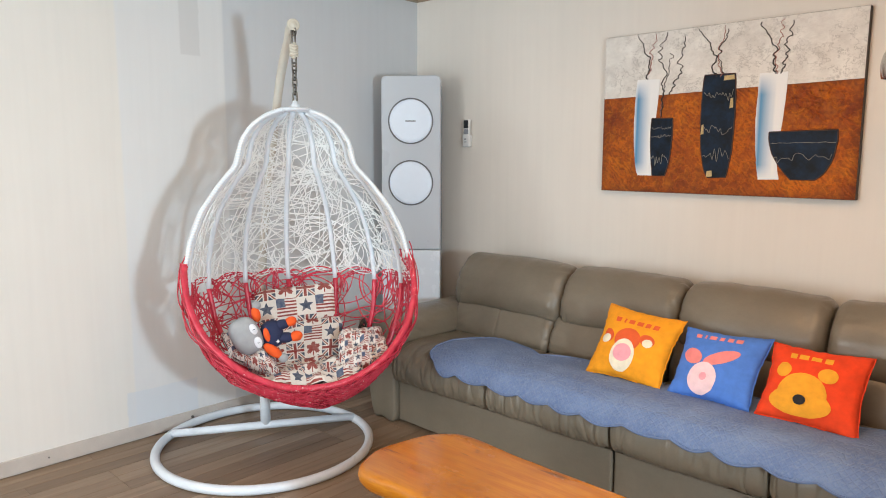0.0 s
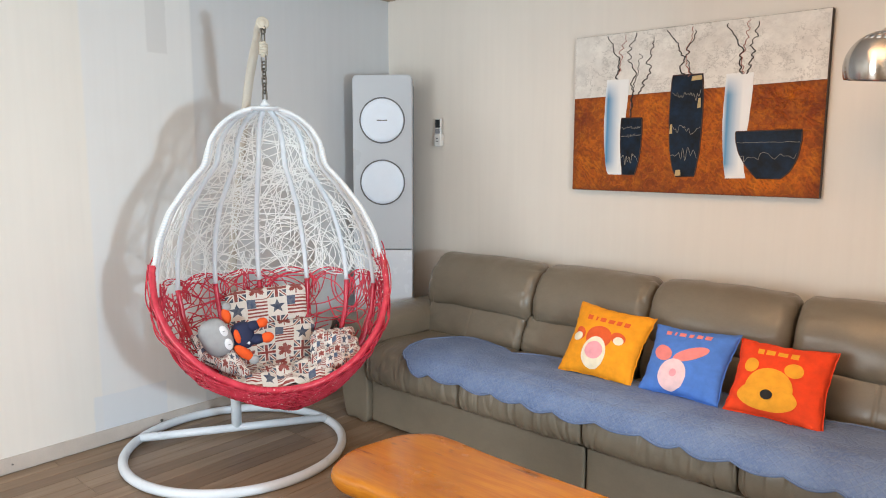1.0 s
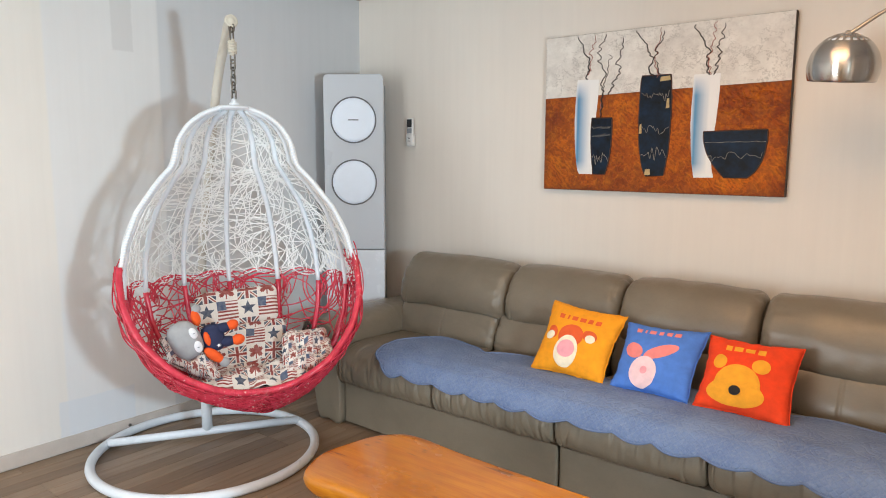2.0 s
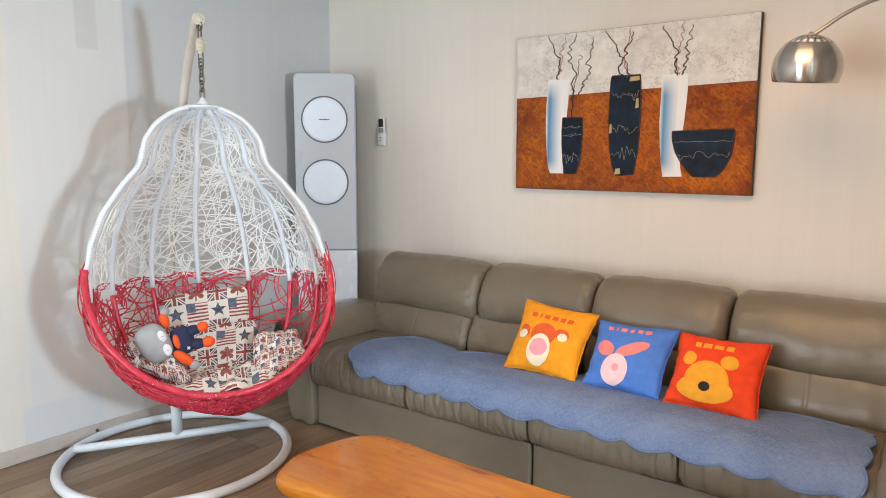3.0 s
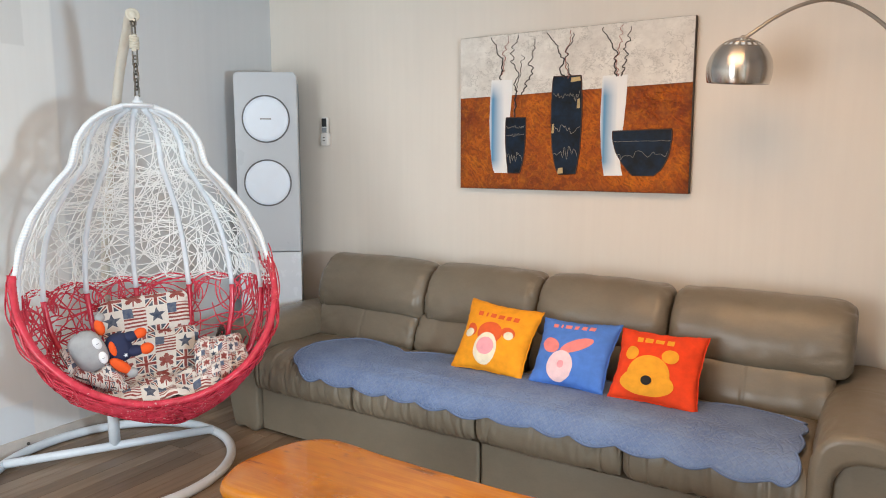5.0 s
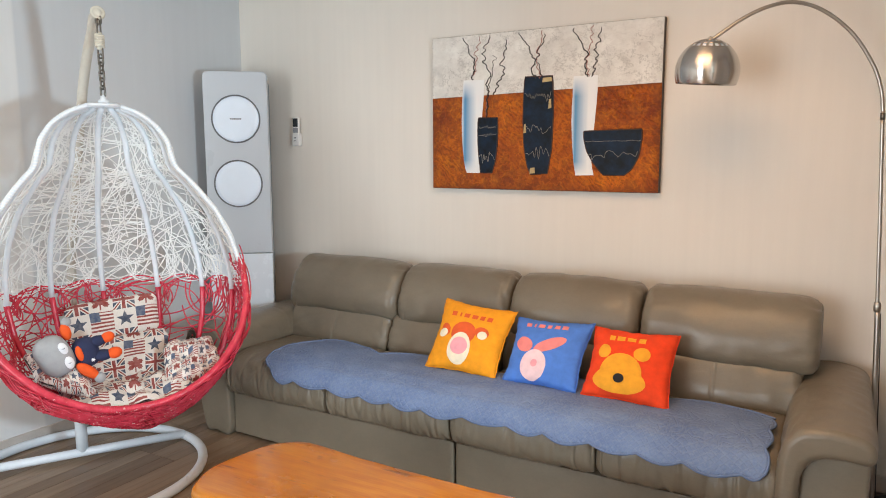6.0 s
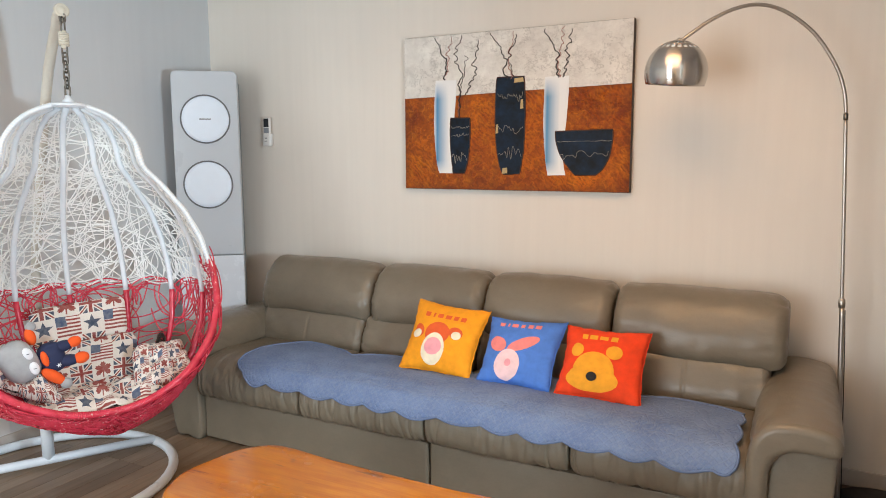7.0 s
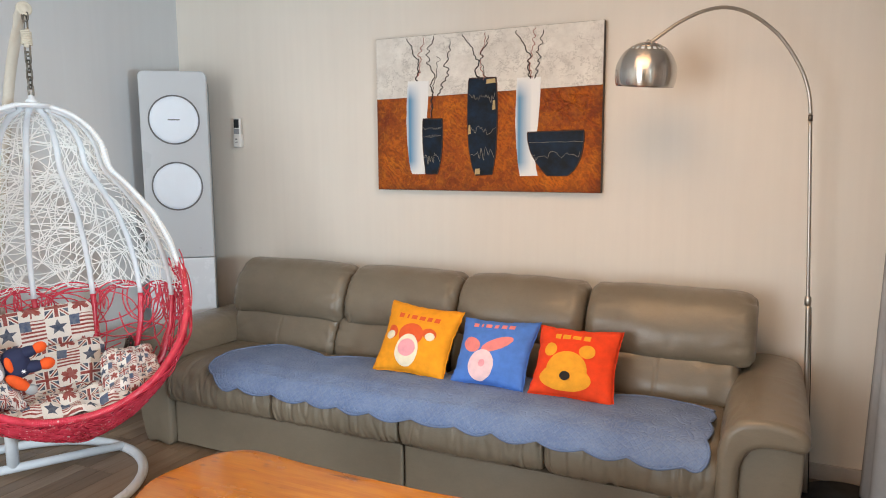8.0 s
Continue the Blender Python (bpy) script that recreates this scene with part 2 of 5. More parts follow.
def orange_ground():
    """The painting's lower field: dark rust under orange glaze, combed fans and gouged relief paste."""
    n = Nodes("rust_orange_paint")
    v = n.coords()
    warp = n.noise(v, 5.5, 3)
    swirl = n.tree.nodes.new("ShaderNodeTexWave")
    swirl.wave_type, swirl.bands_direction = "BANDS", "DIAGONAL"
    n.put(swirl.inputs["Vector"], v)
    swirl.inputs["Scale"].default_value, swirl.inputs["Distortion"].default_value = 24.0, 9.0
    swirl.inputs["Detail"].default_value, swirl.inputs["Detail Scale"].default_value = 2.0, 0.9
    comb = n.span(swirl.outputs["Fac"], 0.15, 0.85)
    rough = n.noise(v, 48, 5, 0.68)
    ridge = n.math("ADD", n.math("MULTIPLY", comb, n.span(warp, 0.45, 0.65, 0.0, 0.22)), n.math("MULTIPLY", rough, 0.8))
    worm = n.math("ABSOLUTE", n.math("SUBTRACT", n.noise(v, 27, 3, 0.5), 0.5))
    ridge = n.math("ADD", ridge, n.span(worm, 0.0, 0.05, 0.22, 0.0))
    big, mid = n.noise(v, 4.2, 5, 0.6), n.noise(v, 26, 5, 0.65)
    col = n.mix(n.span(big, 0.36, 0.64), (0.26, 0.042, 0.003), (0.60, 0.140, 0.003))
    col = n.mix(n.math("MULTIPLY", n.span(mid, 0.45, 0.68), 0.55), col, (0.72, 0.225, 0.006))
    col = n.mix(n.math("MULTIPLY", n.span(ridge, 0.30, 0.62, 1.0, 0.0), 0.62), col, (0.10, 0.016, 0.002))
    p = n.xyz(v)
    gap = n.math("MINIMUM", n.math("MINIMUM", n.span(p[0], -0.575, -0.52), n.span(p[0], 0.575, 0.52)), n.math("MINIMUM", n.span(p[2], 0.0, 0.045), n.span(p[2], 0.475, 0.43)))
    edge = n.math("SUBTRACT", 1.0, n.math("MINIMUM", 1.0, n.math("ADD", gap, n.math("MULTIPLY", mid, 0.5))))
    col = n.mix(n.math("MULTIPLY", edge, 0.75), col, (0.11, 0.020, 0.004))
    return n.done(col, 0.58, 0, n.bump(ridge, 0.9, 0.009, n.bump(mid, 0.6, 0.005)), Specular_IOR_Level=0.35)


def pale_ground():
    n = Nodes("pale_plaster_paint")
    v = n.coords()
    wob, mid = n.noise(v, 11, 6, 0.7), n.noise(v, 60, 5, 0.7)
    col = n.mix(n.span(wob, 0.35, 0.65), (0.66, 0.625, 0.575), (0.82, 0.79, 0.735))
    scratch = n.noise(n.coords(scale=(1.0, 1.0, 1.25)), 15, 7, 0.72)
    lines = n.math("MULTIPLY", n.span(scratch, 0.48, 0.50), n.span(scratch, 0.52, 0.50))
    m = n.math("MULTIPLY", lines, n.span(n.noise(v, 4.5, 4, 0.6), 0.42, 0.56))
    col = n.mix(n.math("MULTIPLY", m, 0.55), col, (0.18, 0.155, 0.13))
    grey = n.math("MULTIPLY", n.span(n.noise(v, 8, 5, 0.65), 0.56, 0.72), 0.30)
    col = n.mix(grey, col, (0.40, 0.385, 0.36))
    return n.done(col, 0.6, 0, n.bump(mid, 0.5, 0.004, n.bump(scratch, 0.3, 0.004)))


def vase_blue():
    """White body with a soft blue glaze band along one side."""
    n = Nodes("white_paint_blue_band")
    tc = n.tree.nodes.new("ShaderNodeTexCoord")
    u, v, _ = n.xyz(tc.outputs["UV"])
    o = n.coords()
    w = n.math("ADD", u, n.math("MULTIPLY", n.math("SUBTRACT", n.noise(n.coords(scale=(60, 60, 3)), 1.0, 3), 0.5), 0.10))
    m = n.math("MULTIPLY", n.span(w, -0.02, 0.14), n.span(w, 0.66, 0.16))
    m = n.math("MULTIPLY", m, n.math("MULTIPLY", n.span(v, 0.99, 0.80), n.span(v, 0.0, 0.14)))
    col = n.mix(m, (0.82, 0.82, 0.81), (0.085, 0.265, 0.47))
    return n.done(col, 0.45, 0, n.bump(n.noise(o, 90, 4), 0.25, 0.002))


def vase_navy():
    n = Nodes("navy_black_paint")
    o = n.coords()
    f = n.noise(o, 16, 5, 0.65)
    col = n.mix(n.span(f, 0.35, 0.7), (0.004, 0.005, 0.008), (0.008, 0.024, 0.055))
    return n.done(col, 0.55, 0, n.bump(n.noise(o, 80, 4), 0.3, 0.002), Specular_IOR_Level=0.2)


def worn_red():
    """Raspberry paint on rattan, chipped to pale cane in places."""
    n = Nodes("raspberry_painted_rattan")
    o = n.coords()
    f = n.noise(o, 26, 5)
    col = n.mix(n.span(f, 0.3, 0.7), (0.46, 0.020, 0.042), (0.68, 0.048, 0.088))
    chip = n.math("MULTIPLY", n.span(n.noise(o, 95, 4, 0.65), 0.62, 0.66), n.span(n.noise(o, 7, 2), 0.48, 0.62))
    col = n.mix(n.math("MULTIPLY", chip, 0.8), col, (0.78, 0.60, 0.58))
    return n.done(col, 0.26, 0, n.bump(n.noise(o, 160, 3), 0.3, 0.0015))


M_WALL = wall_material("painted_wallpaper", (0.785, 0.730, 0.660))
# step at -1.348 partly stands for shade; tint past -1.87 for warm lamp light
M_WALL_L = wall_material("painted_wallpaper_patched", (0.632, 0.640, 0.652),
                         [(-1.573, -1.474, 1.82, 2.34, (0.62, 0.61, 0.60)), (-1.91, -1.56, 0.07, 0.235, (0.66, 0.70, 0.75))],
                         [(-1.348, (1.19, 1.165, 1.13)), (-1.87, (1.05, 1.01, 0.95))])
M_CEIL = plain("ceiling_paper", (0.72, 0.70, 0.67), 0.85, vary=0.03)
M_CROWN = plain("beige_wood_film", (0.36, 0.27, 0.19), 0.5, vary=0.15)
M_BASE = plain("pale_oak_film", (0.53, 0.47, 0.42), 0.45, vary=0.14, scale=9)
M_SUB = plain("dark_joint", (0.05, 0.035, 0.025), 0.9)
M_PLANK = plank_material()
M_LEATHER = leather_material()
M_DARK = plain("black_plastic", (0.007, 0.007, 0.009), 0.65)
M_QUILT = quilt_cloth()
M_PIPE = plain("blue_bias_binding", (0.135, 0.190, 0.325), 0.9, fine=500)
M_TABLE = lacquered_wood("amber_lacquered_pine", (0.44, 0.126, 0.004), (0.60, 0.215, 0.010), gloss=0.2)
M_WHITE_TUBE = plain("white_enamel", (0.72, 0.77, 0.82), 0.32, vary=0.05, scale=9, fine=90)
# the pole's white toned down to beige: its shade is put into the colour
M_POLE_SHADED = plain("shaded_white_enamel", (0.56, 0.525, 0.46), 0.4, vary=0.10, scale=7, fine=90)
M_WICKER = plain("white_poly_rattan", (0.84, 0.85, 0.84), 0.4, vary=0.05, scale=30)
M_RED = worn_red()
M_CREAM_PLASTIC = plain("yellowed_plastic", (0.60, 0.56, 0.47), 0.4, vary=0.1)
M_CHAIN = plain("dull_zinc", (0.15, 0.14, 0.125), 0.4, 1.0, vary=0.3)
M_FLAGS = flag_cloth()
M_AC = plain("pearl_grey_plastic", (0.555, 0.585, 0.625), 0.3, vary=0.005, scale=2, relief=0.03)
M_AC_SIDE = plain("mid_grey_plastic", (0.27, 0.285, 0.31), 0.45, vary=0.03)
M_AC_DISC = plain("white_gloss_plastic", (0.80, 0.87, 0.97), 0.42, vary=0.02, relief=0.02)
M_AC_LOW = plain("pale_blue_white_plastic", (0.76, 0.80, 0.86), 0.24, vary=0.02, relief=0.02)
M_GREY_LINE = plain("grey_print", (0.14, 0.14, 0.15), 0.5)
M_REMOTE = plain("white_plastic", (0.74, 0.73, 0.71), 0.35, vary=0.03)
M_SCREEN = plain("dark_display", (0.03, 0.032, 0.035), 0.2)
M_STEEL = brushed_steel()
M_POLE = plain("satin_nickel", (0.50, 0.465, 0.42), 0.38, 1.0, vary=0.03, scale=4, relief=0.03)
M_BULB = plain("frosted_bulb", (0.85, 0.82, 0.75), 0.5)
M_RUST = orange_ground()
M_PALE = pale_ground()
M_VASE_B = vase_blue()
M_VASE_N = vase_navy()
M_TWIG = plain("black_brown_paint", (0.022, 0.014, 0.012), 0.6)
M_TWIG_R = plain("dusty_red_paint", (0.34, 0.12, 0.09), 0.6)
M_OUTLINE = plain("dark_umber_outline", (0.055, 0.018, 0.008), 0.6, vary=0.3, scale=40)
M_SCRATCH = plain("pale_scratched_paint", (0.36, 0.33, 0.27), 0.6)
M_GOLD = plain("gold_leaf_paint", (0.50, 0.36, 0.15), 0.45, vary=0.25, scale=60)
M_CANVAS = plain("raw_canvas_edge", (0.07, 0.055, 0.045), 0.8)
M_CURTAIN = plain("pale_grey_linen", (0.40, 0.41, 0.43), 0.9, vary=0.1, fine=420, relief=0.4)
M_FRAME_W = plain("white_window_frame", (0.72, 0.72, 0.71), 0.35, vary=0.03)


def fabric(name, c):
    n = Nodes(name)
    o = n.coords()
    f = n.noise(o, 26, 4, 0.6)
    col = n.mix(n.span(f, 0.3, 0.7), shade(c, 0.88), shade(c, 1.08))
    return n.done(col, 0.85, 0, n.bump(n.noise(o, 900, 2), 0.2, 0.0006, n.bump(f, 0.25, 0.01)))


M_ORANGE = fabric("amber_orange_fabric", (0.88, 0.33, 0.006))
M_BLUE = fabric("cornflower_blue_fabric", (0.075, 0.205, 0.62))
M_REDOR = fabric("vermilion_fabric", (0.84, 0.055, 0.006))
M_YELLOW = fabric("golden_yellow_print", (0.86, 0.37, 0.02))
M_PINK = fabric("coral_pink_print", (0.82, 0.24, 0.22))
M_ROSE = fabric("rose_pink_print", (0.86, 0.36, 0.40))
M_BLUSH = fabric("pale_pink_print", (0.86, 0.60, 0.62))
M_CREAM = fabric("cream_print", (0.84, 0.74, 0.55))
M_VERM = fabric("orange_red_print", (0.72, 0.10, 0.02))
M_BLACK = fabric("black_print", (0.015, 0.012, 0.012))
M_CORD = fabric("dark_brown_cord", (0.035, 0.024, 0.018))
M_TOY_GREY = fabric("grey_plush", (0.36, 0.37, 0.38))
M_TOY_NAVY = fabric("navy_plush", (0.018, 0.026, 0.075))
M_TOY_ORANGE = fabric("orange_plush", (0.82, 0.10, 0.012))
M_TOY_WHITE = fabric("white_felt", (0.78, 0.79, 0.82))


# ---- mesh helpers ----
ROOT = {}


def thing(name, loc, label, category, group="", kind=""):
    ob = new(name)
    ob.empty_display_size = 0.1
    ob.location = loc
    ROOT[ob.name] = Vector(loc)
    return tagged(ob, label, category, group, kind)


def part(name, bm, material, parent=None, label="", smooth=True):
    """Links a bmesh, built in world metres, as one mesh under a thing or under a part."""
    me = bpy.data.meshes.new(name)
    off = ROOT.get(parent.name, Vector()) if parent else Vector()
    for v in bm.verts:
        v.co -= off
    bm.normal_update()
    bm.to_mesh(me)
    bm.free()
    for m in (material if isinstance(material, (list, tuple)) else [material]):
        me.materials.append(m)
    if smooth:
        me.shade_smooth()
    ob = new(name, me)
    if parent:
        ob.parent = parent
    ROOT[ob.name] = off
    if label:
        tagged(ob, label)
    return ob


def struct(name, bm, material, label, category, smooth=False):
    return tagged(part(name, bm, material, None, "", smooth), label, category, "", "structure")


def box(x0, x1, y0, y1, z0, z1, bevel=0.0, seg=2, bm=None):
    b = bmesh.new()
    bmesh.ops.create_cube(b, size=1)
    for v in b.verts:
        v.co = Vector(((x0 + x1) / 2 + v.co.x * (x1 - x0), (y0 + y1) / 2 + v.co.y * (y1 - y0), (z0 + z1) / 2 + v.co.z * (z1 - z0)))
    if bevel:
        bmesh.ops.bevel(b, geom=b.edges[:], offset=bevel, segments=seg, affect="EDGES", profile=0.5)
    return join(bm, b) if bm else b


def join(a, b):
    """Adds b's faces to a."""
    made = {v: a.verts.new(v.co) for v in b.verts}
    for f in b.faces:
        g = a.faces.new([made[v] for v in f.verts])
        g.material_index = f.material_index
    b.free()
    return a


def thicken(bm, t):
    """Gives an open sheet a second side, t behind it, and closes its border."""
    bm.normal_update()
    lays = bm.loops.layers.uv.active
    faces, border = bm.faces[:], [e for e in bm.edges if e.is_boundary]
    low = {v: bm.verts.new(v.co - v.normal * t) for v in bm.verts[:]}
    for f in faces:
        g = bm.faces.new([low[v] for v in reversed(f.verts)])
        if lays:
            for a, c in zip(g.loops, reversed(f.loops[:])):
                a[lays].uv = c[lays].uv
    for e in border:
        a, c = e.verts
        bm.faces.new((c, a, low[a], low[c]) if e.link_loops[0].vert == a else (a, c, low[c], low[a]))
    return bm


def smooth_line(pts, n, closed=False):
    """Catmull-Rom through pts, n points in all."""
    P = [Vector(p) for p in pts]
    k = len(P)
    out = []
    spans = k if closed else k - 1
    for q in range(n):
        t = q / n * spans if closed else q / (n - 1) * spans
        i = min(int(t), spans - 1)
        f = t - i
        if closed:
            a, b, c, d = P[(i - 1) % k], P[i % k], P[(i + 1) % k], P[(i + 2) % k]
        else:
            a, b, c, d = P[max(i - 1, 0)], P[i], P[min(i + 1, k - 1)], P[min(i + 2, k - 1)]
        out.append(0.5 * (2 * b + (c - a) * f + (2 * a - 5 * b + 4 * c - d) * f * f + (3 * b - a - 3 * c + d) * f ** 3))
    return out


def tube(bm, pts, radius, sides=8, closed=False, caps=True):
    """A tube along pts; radius is a number or a function of 0..1."""
    P = [Vector(p) for p in pts]
    n = len(P)
    rings, up = [], None
    for i in range(n):
        a, b = (P[(i - 1) % n], P[(i + 1) % n]) if closed else (P[max(i - 1, 0)], P[min(i + 1, n - 1)])
        t = (b - a).normalized()
        if up is None:
            up = t.orthogonal().normalized()
        up = (up - t * up.dot(t)).normalized()
        side = t.cross(up)
        r = radius(i / max(1, n - 1)) if callable(radius) else radius
        rings.append([bm.verts.new(P[i] + r * (math.cos(2 * math.pi * k / sides) * up + math.sin(2 * math.pi * k / sides) * side)) for k in range(sides)])
    for i in range(n if closed else n - 1):
        A, B = rings[i], rings[(i + 1) % n]
        for k in range(sides):
            bm.faces.new((A[k], A[(k + 1) % sides], B[(k + 1) % sides], B[k]))
    if caps and not closed:
        bm.faces.new(rings[0][::-1])
        bm.faces.new(rings[-1])
    return bm


def lathe(profile, centre, axis=(0, 0, 1), sides=32):
    """Turns (radius, height) pairs about an axis."""
    bm = bmesh.new()
    q = Vector(axis).to_track_quat("Z", "Y")
    rings = []
    for r, h in profile:
        if r < 1e-5:
            rings.append([bm.verts.new(Vector(centre) + q @ Vector((0, 0, h)))])
        else:
            rings.append([bm.verts.new(Vector(centre) + q @ Vector((r * math.cos(2 * math.pi * k / sides), r * math.sin(2 * math.pi * k / sides), h))) for k in range(sides)])
    for A, B in zip(rings, rings[1:]):
        for k in range(sides):
            a, b, c, d = A[k % len(A)], A[(k + 1) % len(A)], B[(k + 1) % len(B)], B[k % len(B)]
            f = [a]
            for v in (b, c, d):
                if v not in f:
                    f.append(v)
            if len(f) > 2:
                bm.faces.new(f)
    bmesh.ops.recalc_face_normals(bm, faces=bm.faces[:])
    return bm


def sweep_pad(profile, s0, s1, axis="x", rnd=0.05, n=40, m=44, crown=0.0, rough=0.004, seed=0.0, pinch=None, fan=True):
    """An upholstered pad: a closed profile (two other axes) carried from s0 to s1, its ends rounded by rnd.
    crown swells the middle; pinch moves single points; fan=False closes concave ends flat."""
    bm = bmesh.new()
    prof = [Vector((p[0], p[1])) for p in smooth_line([(a, b, 0) for a, b in profile], m, True)]
    area = sum(prof[i].x * prof[(i + 1) % m].y - prof[(i + 1) % m].x * prof[i].y for i in range(m))
    sign = 1 if area > 0 else -1
    nor = []
    for i in range(m):
        t = (prof[(i + 1) % m] - prof[i - 1]).normalized()
        nor.append(Vector((t.y, -t.x)) * sign)
    rings = []
    L = s1 - s0
    for j in range(n):
        f = j / (n - 1)
        f = 0.5 - 0.5 * math.cos(math.pi * f) if rnd > 0 else f
        s = s0 + L * f
        e = min(s - s0, s1 - s)
        t = max(0.0, 1 - e / rnd) if rnd > 0 else 0
        inset = rnd * (1 - math.sqrt(max(0.0, 1 - t * t)))
        swell = crown * (1 - (2 * f - 1) ** 2)
        ring = []
        for i in range(m):
            p = prof[i] + nor[i] * (swell - inset)
            v = Vector((s, p.x, p.y)) if axis == "x" else Vector((p.x, s, p.y))
            w = noise.noise(v * 6 + Vector((seed, 0, 0))) * rough + noise.noise(v * 17 + Vector((0, seed, 0))) * rough * 0.5
            d = Vector((0, nor[i].x, nor[i].y)) if axis == "x" else Vector((nor[i].x, 0, nor[i].y))
            v = v + d * w
            if pinch:
                v = pinch(f, i / m, v, d)
            ring.append(bm.verts.new(v))
        rings.append(ring)
    for A, B in zip(rings, rings[1:]):
        for i in range(m):
            bm.faces.new((A[i], A[(i + 1) % m], B[(i + 1) % m], B[i]))
    for ring in (rings[0], rings[-1]):
        if not fan:
            bm.faces.new(ring)
            continue
        c = bm.verts.new(sum((v.co for v in ring), Vector()) / m)
        for i in range(m):
            bm.faces.new((ring[i], ring[(i + 1) % m], c))
    bmesh.ops.recalc_face_normals(bm, faces=bm.faces[:])
    return bm


# ---- the room ----
T = 0.12
struct("wall_north", box(-T, ROOM_X + T, 0, T, 0, ROOM_Z), M_WALL, "off-white painted wallpaper wall behind the sofa", "wall")
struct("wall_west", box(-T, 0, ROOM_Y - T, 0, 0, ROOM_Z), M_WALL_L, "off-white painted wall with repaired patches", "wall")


def wall_with_hole(axis, at0, at1, lo, hi, a0, a1, z0, z1):
    """A wall slab with one window opening a0..a1, z0..z1."""
    bm = bmesh.new()
    for p, q, r, s in ((lo, a0, 0, ROOM_Z), (a1, hi, 0, ROOM_Z), (a0, a1, 0, z0), (a0, a1, z1, ROOM_Z)):
        if s - r > 0.001:
            box(*((at0, at1, p, q) if axis == "x" else (p, q, at0, at1)), r, s, bm=bm)
    return bm


struct("wall_east", wall_with_hole("x", ROOM_X, ROOM_X + T, ROOM_Y - T, 0, -2.75, -2.0, 0.85, 2.05), M_WALL, "off-white painted wall with a side window", "wall")
# unseen rear wall; its opening is added only to hold the fill light
struct("wall_south", wall_with_hole("y", ROOM_Y - T, ROOM_Y, 0, ROOM_X, 0.2, 3.6, 0.15, 2.2), M_WALL, "off-white painted wall with an added opening for the rear fill light", "wall")
struct("ceiling", box(-T, ROOM_X + T, ROOM_Y - T, T, ROOM_Z, ROOM_Z + 0.1), M_CEIL, "white papered ceiling", "ceiling")
for nm, b in (("trim_north", box(0.03, ROOM_X, -0.03, -0.001, 2.297, ROOM_Z - 0.001, 0.006)), ("trim_west", box(0.001, 0.03, ROOM_Y, -0.001, 2.297, ROOM_Z - 0.001, 0.006))):
    struct(nm, b, M_CROWN, "beige wood-film crown moulding under the ceiling", "trim")
struct("baseboard_north", box(0.013, ROOM_X, -0.012, -0.0005, 0.006, 0.073, 0.003), M_BASE, "pale oak-film baseboard", "baseboard")
west_board = struct("baseboard_west", box(0.0005, 0.012, ROOM_Y, -0.0005, 0.006, 0.073, 0.003), M_BASE, "pale oak-film baseboard with a rubber stop", "baseboard")
b = lathe([(0, 0), (0.007, 0), (0.007, 0.006), (0.004, 0.009), (0, 0.009)], (0.012, -1.60, 0.043), (1, 0, 0), 14)
part("nail_head", b, M_CHAIN, west_board)
b = lathe([(0, 0), (0.004, 0), (0.003, 0.003), (0, 0.003)], (0.012, -2.26, 0.040), (1, 0, 0), 12)
part("nail_head", b, M_CHAIN, west_board)


def window_unit(name, axis, at0, a0, a1, z0, z1, label):
    """Frame, sill and clear panes in an opening."""
    w = thing(name, (at0, (a0 + a1) / 2, z0) if axis == "x" else ((a0 + a1) / 2, at0, z0), label, "window", "", "structure")

    def bar(p, q, r, s, d0=0.0, d1=0.05):
        return box(at0 + d0, at0 + d1, p, q, r, s, 0.004) if axis == "x" else box(p, q, at0 - d1, at0 - d0, r, s, 0.004)

    for p, q, r, s in ((a0, a0 + 0.05, z0, z1), (a1 - 0.05, a1, z0, z1), (a0 + 0.05, a1 - 0.05, z0, z0 + 0.05), (a0 + 0.05, a1 - 0.05, z1 - 0.05, z1), *(((a0 + a1) / 2 - 0.03, (a0 + a1) / 2 + 0.03, z0 + 0.05, z1 - 0.05) for _ in range(1 if a1 - a0 > 2 else 0))):
        part("window_frame", bar(p, q, r, s, 0.005, 0.035), M_FRAME_W, w, smooth=False)
    return w


window_unit("window_1", "x", ROOM_X, -2.75, -2.0, 0.85, 2.05, "white-framed side window letting in daylight")
window_unit("fill_window", "y", ROOM_Y, 0.2, 3.6, 0.15, 2.2, "wide white-framed window, unseen, added round the rear fill light")

# ---- sofa ----
SEAT_X = (0.72, 1.326, 1.946, 2.531, 3.115)
sofa = thing("sofa", (1.92, -0.45, 0), "long four-seat taupe leather sofa against the wall", "sofa")
b = box(0.60, 3.24, -0.80, -0.06, 0.02, 0.30, 0.02)
part("body", b, M_LEATHER, sofa)
b = box(0.68, 3.165, -0.20, -0.03, 0.05, 0.72, 0.04, 4)
part("back_frame", b, M_LEATHER, sofa)
for a, c in ((0.725, 1.943), (1.951, 3.115)):
    b = sweep_pad([(-0.790, 0.012), (-0.845, 0.014), (-0.850, 0.03), (-0.850, 0.11), (-0.849, 0.200), (-0.842, 0.214), (-0.790, 0.216), (-0.78, 0.11)], a, c, "x", 0.012, 60, 40, 0.0, rough=0.0022, seed=a)
    part("front_panel", b, M_LEATHER, sofa)
for k in (0, 1, 2, 3):
    part("foot", box(*((0.66, 0.72) if k % 2 else (3.12, 3.18)), *((-0.78, -0.72) if k < 2 else (-0.14, -0.08)), 0.0, 0.022, 0.003), M_DARK, sofa, smooth=False)

